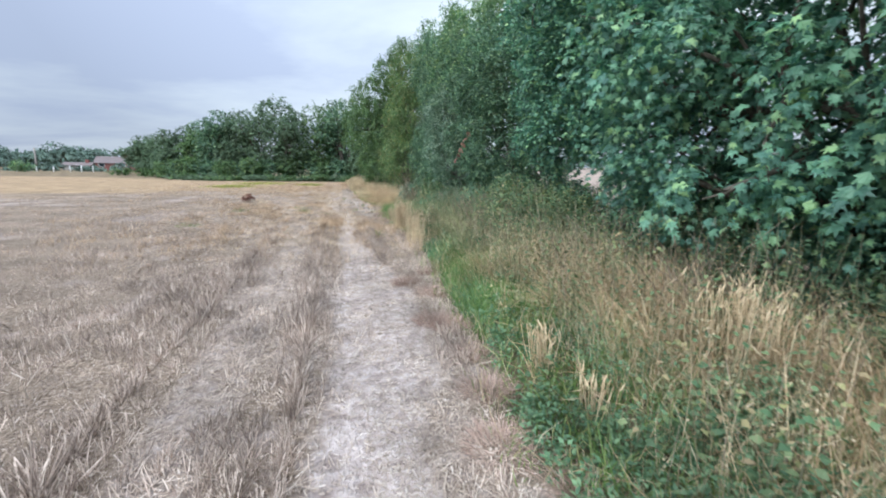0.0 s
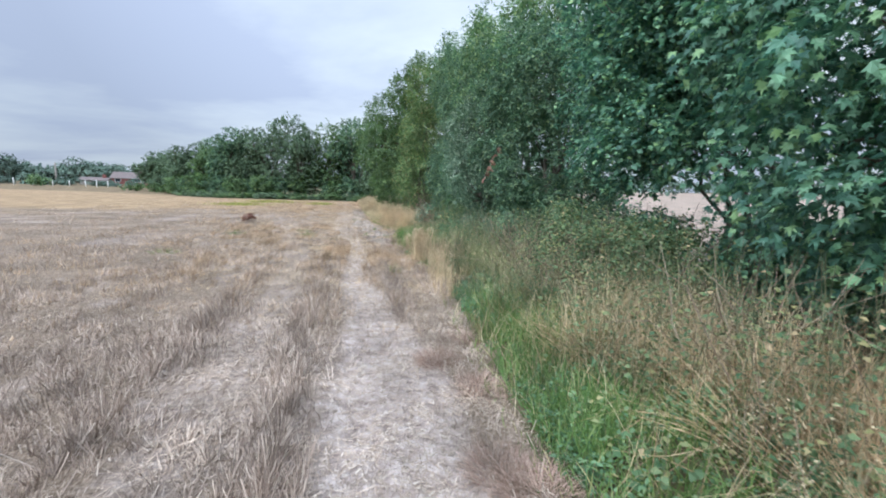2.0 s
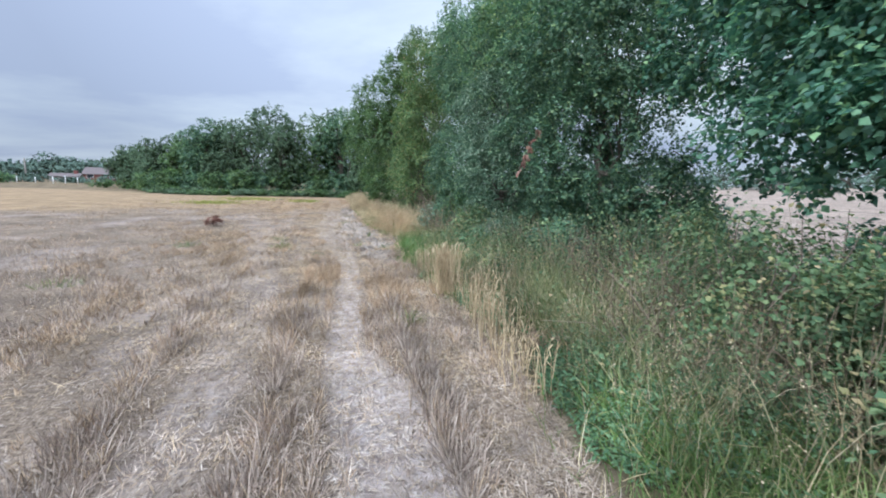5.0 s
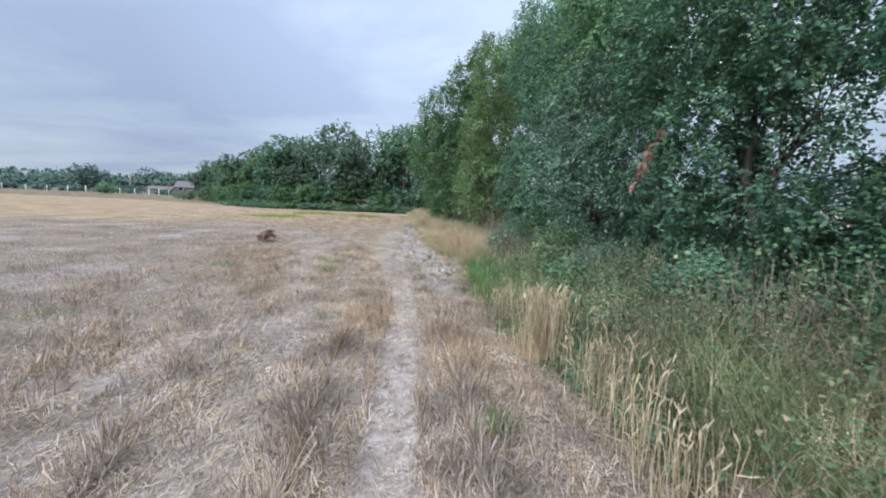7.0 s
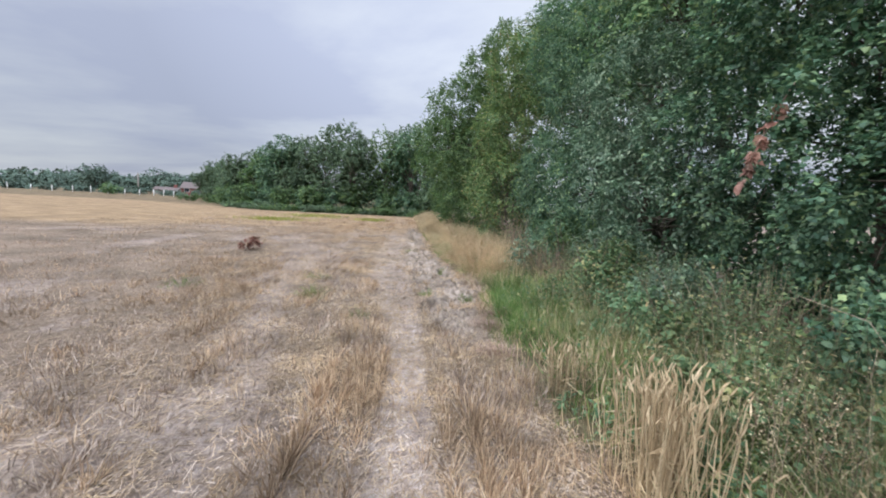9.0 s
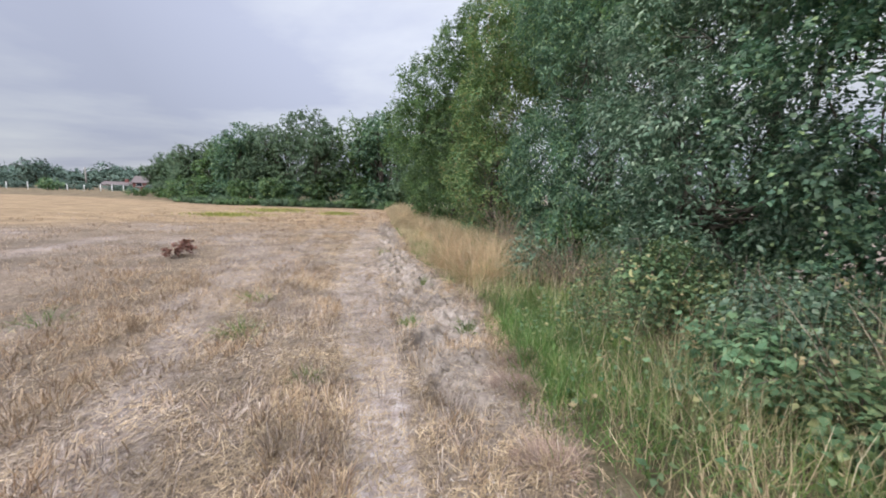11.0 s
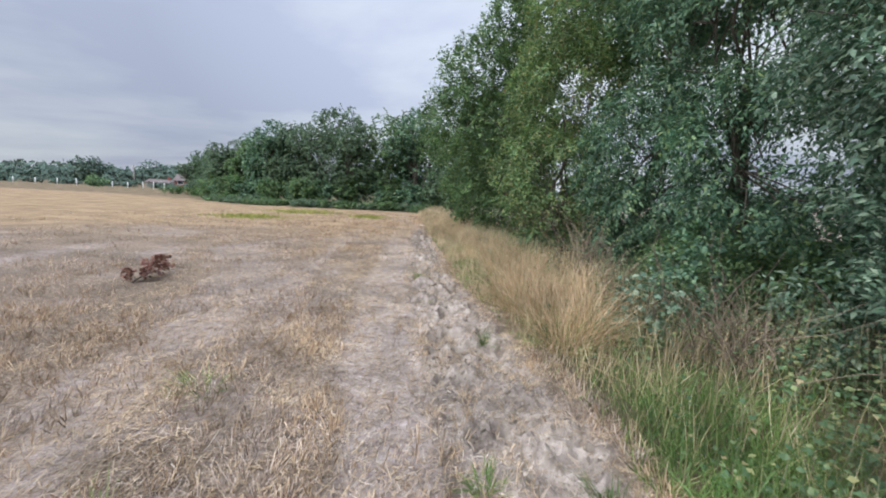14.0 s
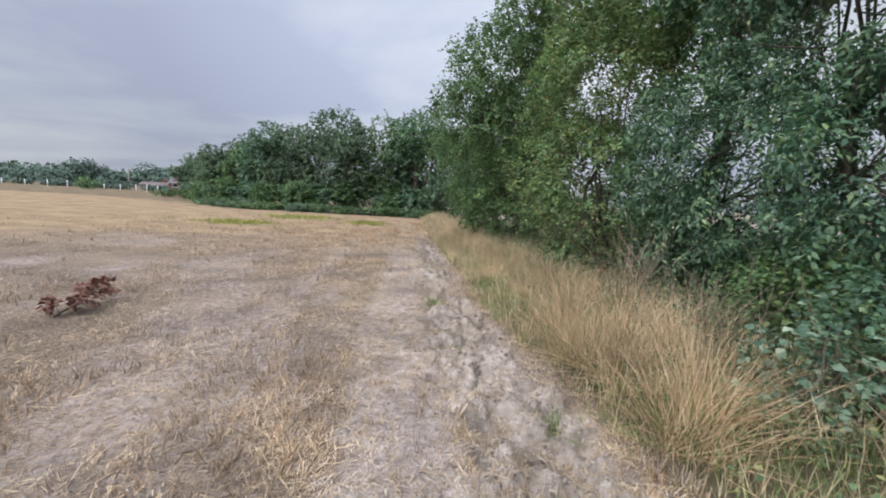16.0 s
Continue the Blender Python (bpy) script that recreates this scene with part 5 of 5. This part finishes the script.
# ---------------------------------------------------------------- tussocks, tufts and clumps
def tuft_mesh(name, n, radius, h, w, mat, seed, lean=0.5):
    r = np.random.default_rng(seed)
    a, q = r.uniform(0, 6.28, n), radius * np.sqrt(r.uniform(0, 1, n))
    pos = np.stack([np.cos(a) * q, np.sin(a) * q, np.full(n, -0.02)], -1)
    d = np.stack([np.cos(a) * lean * q / radius, np.sin(a) * lean * q / radius, np.ones(n)], -1) + r.normal(size=(n, 3)) * 0.45 + r.normal(size=3) * [0.25, 0.25, 0]
    side = np.stack([-np.sin(a), np.cos(a), np.zeros(n)], -1)
    nrm = np.stack([np.cos(a), np.sin(a), np.zeros(n)], -1) + r.normal(size=(n, 3)) * 0.3
    hh = h * r.uniform(0.35, 1.15, n)
    v, f = scatter(*ARC, pos, frames(d, nrm), np.stack([np.full(n, w), hh, hh * r.uniform(0.3, 1.7, n)], -1))
    return mesh_from(name, v, f, mat)


def tussock(x, y, h, radius, seed, turn=0.0, label="bleached tan tussock of long dry grass", mat=None, n=340):
    root = new("grass_tussock"); root.matrix_world = pose(x, y, float(ground_z(x, y)), 0, 0, turn)
    tagged(root, label, "grass", "grass tussocks")
    tagged(part("dry_foliage", tuft_mesh("dry_foliage", n, radius, h, 0.0045, mat or M_TAN, seed), root), kind="stuff")
    tagged(part("green_foliage", tuft_mesh("green_foliage", 90, radius * 1.1, h * 0.6, 0.005, M_GRASS, seed + 1), root), kind="stuff")
    return root


t_a, t_b = tussock(2.15, 19.6, 0.74, 0.26, 701, n=380), tussock(2.7, 20.5, 0.86, 0.30, 711, n=380)
for k, (x, y) in enumerate([(2.1, 18.6), (2.5, 19.0), (2.0, 20.2), (2.45, 21.6), (2.05, 21.0), (2.95, 19.9), (3.2, 21.4), (2.2, 22.8), (2.8, 23.4), (2.0, 24.6), (2.6, 25.6), (2.2, 27.0), (1.9, 28.6), (2.3, 30.2),
                            (2.1, 32.0), (1.9, 34.0), (2.4, 36.0), (2.9, 22.4)]):
    copy_thing(t_a if k % 2 else t_b, pose(x, y, float(ground_z(x, y)), 0, 0, k * 77))
w_a = tussock(2.55, 3.3, 0.82, 0.24, 721, label="tall golden-brown tussock of dry grass beside the hedge", mat=M_TAN, n=190)
for k, (x, y) in enumerate([(2.9, 4.6), (3.0, 2.4), (2.9, 6.0), (2.75, 1.2), (2.7, 2.75), (2.9, 1.9), (2.6, 3.9), (3.2, 1.4), (2.8, 3.1), (2.4, 2.3), (3.05, 3.7), (2.35, 5.3)]):
    copy_thing(w_a, pose(x, y, float(ground_z(x, y)), 0, 0, 40 + k * 63))


def green_tuft(x, y, h, radius, seed, label="small green grass tuft growing in the stubble"):
    root = new("grass_tuft"); root.location = (x, y, float(ground_z(x, y)))
    tagged(root, label, "grass", "green tufts")
    tagged(part("foliage", tuft_mesh("foliage", 130, radius, h, 0.006, M_GRASS, seed, 0.9), root), kind="stuff")


for k, (x, y, h, q) in enumerate([(-1.11, 16.07, 0.24, 0.16), (0.98, 9.95, 0.26, 0.07), (0.77, 16.42, 0.16, 0.10), (1.45, 16.3, 0.22, 0.12), (-3.4, 16.6, 0.2, 0.25), (-1.35, 17.6, 0.18, 0.2),
                                  (0.62, 20.6, 0.16, 0.08), (-3.9, 12.6, 0.16, 0.3), (1.25, 18.9, 0.18, 0.1), (-0.25, 14.9, 0.14, 0.09), (0.5, 22.5, 0.2, 0.1)]):
    green_tuft(x, y, h, q, 740 + k)


def brown_clump(x, y, seed):
    root = new("dead_weed_clump"); root.location = (x, y, float(ground_z(x, y)))
    tagged(root, "low reddish-brown dead weed clump at the path's edge", "dead weeds", "dead weed clumps")
    tagged(part("stem_growth", tuft_mesh("stem_growth", 820, 0.17, 0.17, 0.003, M_CUSHION, seed, 1.1), root), kind="stuff")


for k, (x, y) in enumerate([(0.98, 5.8), (0.92, 2.05), (1.08, 2.7), (1.2, 3.3), (1.0, 4.2), (1.15, 4.0), (1.2, 5.2), (1.35, 6.3), (1.2, 1.6), (1.5, 14.6), (1.75, 15.1), (1.35, 13.6), (2.3, 9.1), (2.55, 8.9)]):
    brown_clump(x, y, 760 + k)


def wheat_clump(x, y, n, rx, ry, h, seed, label="clump of uncut ripe wheat with drooping ears"):
    r = np.random.default_rng(seed)
    root = new("wheat_clump"); root.location = (x, y, float(ground_z(x, y)))
    tagged(root, label, "wheat", "uncut wheat")
    px, py = r.normal(size=n) * rx, r.normal(size=n) * ry
    hh = h * r.uniform(0.75, 1.1, n)
    d = unit(r.normal(size=(n, 3)) * [0.11, 0.11, 0] + [0, 0, 1.0])
    pos = np.stack([px, py, np.full(n, -0.03)], -1)
    v, f = scatter(*STALK, pos, frames(d, random_dirs(n, r)), np.stack([np.full(n, 0.005), hh, np.full(n, 0.005)], -1))
    tagged(part("straw", mesh_from("straw", v, f, M_WHEAT), root), kind="stuff")
    tip = pos + d * hh[:, None]
    ed = unit(d + random_dirs(n, r) * [0.7, 0.7, 0.35] + [0, 0, 0.1])
    v, f = scatter(*EAR, tip, frames(ed, random_dirs(n, r)), np.stack([np.full(n, 0.0115), r.uniform(0.06, 0.09, n), np.full(n, 0.0115)], -1))
    tagged(part("grain", mesh_from("grain", v, f, M_WHEAT), root), kind="stuff")
    m = n
    i = r.integers(0, n, m)
    lp = pos[i] + d[i] * (hh[i] * r.uniform(0.2, 0.8, m))[:, None]
    a = r.uniform(0, 6.28, m)
    v, f = scatter(*BLADE, lp, frames(np.stack([np.cos(a), np.sin(a), r.uniform(-0.8, 0.5, m)], -1), random_dirs(m, r)), np.stack([np.full(m, 0.007), r.uniform(0.1, 0.2, m), np.full(m, 0.1)], -1))
    tagged(part("foliage", mesh_from("foliage", v, f, M_WHEAT), root), kind="stuff")


for k, (x, y, n, rx, ry, h) in enumerate([(1.78, 11.4, 220, 0.10, 0.13, 0.68), (1.88, 10.1, 70, 0.1, 0.26, 0.58), (1.72, 9.3, 70, 0.1, 0.28, 0.5), (1.66, 8.4, 50, 0.09, 0.24, 0.42), (1.7, 12.65, 60, 0.12, 0.1, 0.42),
                                          (2.0, 10.7, 36, 0.09, 0.1, 0.42), (1.55, 2.76, 44, 0.04, 0.04, 0.42), (1.53, 2.05, 30, 0.04, 0.04, 0.40), (2.65, 2.1, 85, 0.13, 0.13, 0.76)]):
    wheat_clump(x, y, n, rx, ry, h, 780 + k)


# ---------------------------------------------------------------- shrubs under the trees
bush(3.0, 14.1, 0.55, 0.75, M_LEAF_HERB, "low bramble with large bluish-green leaves at the hedge foot", 0.085, 90, 10, 822, "bramble_bush", "brambles", LEAF, 7, 0.13)
bush(3.1, 13.2, 0.6, 0.7, M_LEAF_WEED, "low bramble with yellow-green leaves at the hedge foot", 0.07, 110, 10, 823, "bramble_bush", "brambles", LEAF, 7, 0.13)
bush(2.85, 12.3, 0.5, 0.6, M_LEAF_WEED, "low bramble with yellow-green leaves at the hedge foot", 0.065, 90, 10, 824, "bramble_bush", "brambles", LEAF, 7, 0.13)
bush(3.1, 18.7, 0.35, 1.1, M_LEAF_GREY, "young shrub with broad green leaves over the dry grass", 0.08, 40, 9, 825, "shrub", "shrubs", LEAF, 5, 0.13)
bush(3.75, 16.0, 0.75, 1.25, M_LEAF_WEED, "bramble bush with yellowing leaves under the willow", 0.062, 420, 12, 801, "bramble_bush", "brambles", LEAF, 9, 0.13)
bush(3.9, 14.6, 0.75, 1.15, M_LEAF_GREY, "grey-green bramble bush in front of the hedge", 0.06, 340, 12, 802, "bramble_bush", "brambles", LEAF, 9, 0.13)
bush(3.75, 18.9, 0.55, 1.6, M_LEAF_DARK, "young green shrub with broad leaves", 0.07, 80, 11, 803, "shrub", "shrubs", LEAF, 6, 0.14)
bush(4.3, 20.4, 0.7, 1.5, M_LEAF_END, "dark green shrub at the hedge foot", 0.09, 170, 12, 804, "shrub", "shrubs", LEAF, 6, 0.15)
bush(4.5, 17.6, 0.7, 1.3, M_LEAF_GREY, "grey-green shrub at the hedge foot", 0.09, 200, 12, 805, "shrub", "shrubs", NARROW, 6, 0.15)
bush(3.8, 9.4, 1.0, 1.7, M_LEAF_WEED, "tangled green weeds and brambles filling the hedge gap", 0.05, 300, 12, 806, "bramble_bush", "brambles", LEAF, 9, 0.15)
bush(3.5, 7.7, 0.9, 1.6, M_LEAF_WEED, "tangled green weeds and brambles filling the hedge gap", 0.05, 280, 12, 807, "bramble_bush", "brambles", LEAF, 9, 0.15)
bush(4.4, 6.4, 1.0, 1.6, M_LEAF_WEED, "tangled green weeds and brambles filling the hedge gap", 0.055, 280, 12, 808, "bramble_bush", "brambles", LEAF, 9, 0.15)
bush(3.9, 7.1, 0.75, 1.55, M_LEAF_WEED, "low sapling at the edge of the hedge gap", 0.06, 300, 12, 817, "sapling", "saplings", LEAF, 6, 0.14)
bush(4.7, 7.7, 0.8, 1.45, M_LEAF_BROAD, "leafy sapling at the edge of the hedge gap", 0.08, 330, 12, 818, "sapling", "saplings", LEAF, 6, 0.14)
bush(4.9, 6.2, 0.8, 1.6, M_LEAF_BROAD, "leafy sapling under the overhanging tree", 0.08, 330, 12, 819, "sapling", "saplings", LEAF, 6, 0.14)
bush(5.4, 8.4, 1.1, 1.65, M_LEAF_WEED, "tangled green weeds and brambles filling the hedge gap", 0.055, 280, 12, 811, "bramble_bush", "brambles", LEAF, 9, 0.15)
bush(5.2, 4.6, 1.2, 1.7, M_LEAF_DARK, "dark undergrowth beneath the large-leaved tree", 0.09, 320, 12, 812, "bush", "", LEAF, 9, 0.17)
bush(5.2, 2.2, 1.2, 1.6, M_LEAF_DARK, "dark undergrowth beneath the large-leaved tree", 0.09, 320, 12, 813, "bush", "", LEAF, 9, 0.17)
bush(5.6, 10.6, 1.0, 1.6, M_LEAF_DARK, "dark undergrowth in the hedge", 0.09, 320, 12, 814, "bush", "", LEAF, 9, 0.17)
bush(5.3, 21.3, 1.1, 1.5, M_LEAF_END, "dark undergrowth in the hedge", 0.08, 300, 12, 820, "bush", "", LEAF, 9, 0.17)
bush(5.1, 19.4, 0.9, 1.4, M_LEAF_END, "dark undergrowth in the hedge", 0.08, 240, 12, 821, "bush", "", LEAF, 9, 0.17)
bush(6.2, 19.0, 1.2, 1.5, M_LEAF_END, "dark undergrowth in the hedge", 0.09, 260, 12, 815, "bush", "", LEAF, 9, 0.17)
bush(5.8, 23.6, 1.3, 1.7, M_LEAF_DARK, "dark undergrowth in the hedge", 0.1, 260, 12, 816, "bush", "", LEAF, 9, 0.17)
for k, (x, y, h) in enumerate([(6.4, -0.6, 2.4), (6.5, 1.4, 2.5), (6.3, 3.4, 2.4), (6.5, 5.2, 2.2), (6.5, 6.8, 1.7), (6.8, 12.4, 1.9), (6.9, 14.4, 3.2), (7.0, 16.2, 3.0), (7.0, 18.1, 2.5), (7.2, 20.2, 2.3), (7.3, 22.2, 2.3), (7.0, 24.2, 1.9), (6.2, 27.2, 2.2), (6.2, 29.0, 2.4)]):
    bush(x, y, 1.2, h, M_LEAF_DARK, "dense dark bush at the back of the hedge", 0.12, 250, 12, 830 + k, "bush", "bushes behind the hedge", LEAF, 7, 0.2)
bush(4.1, 12.0, 0.8, 1.2, M_LEAF_DARK, "dark bramble bush at the hedge foot", 0.075, 260, 12, 809, "bramble_bush", "brambles", LEAF, 9, 0.15)
bush(3.6, 25.0, 0.7, 1.1, M_LEAF_WEED, "brownish green weeds at the hedge foot", 0.09, 130, 12, 810, "bush", "", LEAF, 8, 0.15)


def dead_stems(x, y, n, h, seed):
    r = np.random.default_rng(seed)
    root = new("dead_stalks"); root.location = (x, y, float(ground_z(x, y)))
    tagged(root, "thicket of dry brown dead stalks under the hedge", "dead weeds", "dead stalks")
    pieces = [tube(bent((r.normal() * 0.3, r.normal() * 0.3, -0.05), (r.normal() * 0.45, r.normal() * 0.45, h * r.uniform(0.5, 1.1)), 5, wob=0.25, rng=r), np.linspace(0.006, 0.002, 5), 4) for _ in range(n)]
    tagged(part("straw", mesh_from("straw", *joined(pieces), M_DEADSTEM), root), kind="stuff")


for k, (x, y, n, h) in enumerate([(3.0, 8.3, 50, 1.0), (3.2, 7.3, 36, 1.0), (3.4, 9.2, 40, 1.1), (3.3, 20.2, 60, 0.9), (3.5, 17.9, 90, 0.8), (3.9, 22.6, 60, 1.3), (4.0, 25.6, 80, 1.8), (3.4, 3.0, 50, 1.1), (3.3, 4.6, 50, 1.1), (3.5, 10.9, 50, 1.0), (3.7, 13.2, 40, 0.9)]):
    dead_stems(x, y, n, h, 820 + k)


# ---------------------------------------------------------------- dead branches
def field_branch():
    r = np.random.default_rng(91)
    root = new("dead_branch"); root.matrix_world = pose(-4.03, 21.5, 0.01, 0, 0, 92) @ Matrix.Scale(0.8, 4)
    tagged(root, "broken branch with withered red-brown leaves lying on the stubble", "branch")
    pieces = [tube(bent((-0.5, 0, 0.02), (0.65, 0.1, 0.26), 7, wob=0.15, rng=r), np.linspace(0.02, 0.006, 7), 6)]
    tips = []
    for k in range(12):
        a = np.array([-0.5 + 1.1 * k / 11, 0, 0.03 + 0.021 * k])
        e = a + np.array([r.uniform(0, 0.25), r.normal() * 0.25, r.uniform(0.05, 0.36)])
        e[2] = max(e[2], 0.05)
        pieces.append(tube(bent(a, e, 4, rng=r), np.linspace(0.008, 0.003, 4), 4)); tips += [a * 0.5 + e * 0.5, e]
    part("twig", mesh_from("twig", *joined(pieces), M_TWIG, True), root)
    c = np.array(tips)
    v, f = leaf_cloud(r, c, unit(r.normal(size=c.shape) * [1, 1, 0.3]), 20, 0.22, 0.095, LEAF, 0.3)
    v[:, 2] = np.maximum(v[:, 2], 0.005)
    tagged(part("foliage", mesh_from("foliage", v, f, M_LEAF_DEAD), root), kind="stuff")


def hanging_branch():
    r = np.random.default_rng(92)
    root = new("dead_branch"); root.location = (4.0, 13.72, 2.95)
    tagged(root, "broken twig with withered pinkish brown leaves hanging in the tree", "branch")
    line = bent((0.7, 0.05, 0.35), (-0.05, -0.12, -0.95), 9, wob=0.12, rng=r)
    part("twig", mesh_from("twig", *tube(line, np.linspace(0.012, 0.004, 9), 5), M_TWIG, True), root)
    c = line[3:]
    v, f = leaf_cloud(r, c, unit(r.normal(size=c.shape) + [-0.8, 0, -0.6]), 20, 0.1, 0.1, LEAF, 0.9)
    tagged(part("foliage", mesh_from("foliage", v, f, M_LEAF_WITHER), root), kind="stuff")


field_branch()
hanging_branch()


def far_weeds():
    """Yellow-green weeds coming up in the far stubble."""
    r = np.random.default_rng(95)
    n = 3200
    k = r.integers(0, 3, n)
    x = np.array([-6.8, -8.0, -2.2])[k] + r.normal(size=n) * np.array([1.2, 0.9, 0.5])[k]
    y = np.array([44.0, 37.0, 41.0])[k] + r.normal(size=n) * np.array([1.3, 0.7, 0.6])[k]
    h = r.uniform(0.1, 0.26, n)
    blades("far_weeds", "yellow-green weeds sprouting in the far stubble", "weeds", x, y, h, np.full(n, 0.03), M_SPROUT, r, 0.5)


M_SPROUT = island_material("sprouting_weed", [(0, (0.16, 0.19, 0.05)), (0.6, (0.27, 0.28, 0.08)), (1, (0.38, 0.34, 0.12))], 0.7, 0.2, 0.2)
far_weeds()
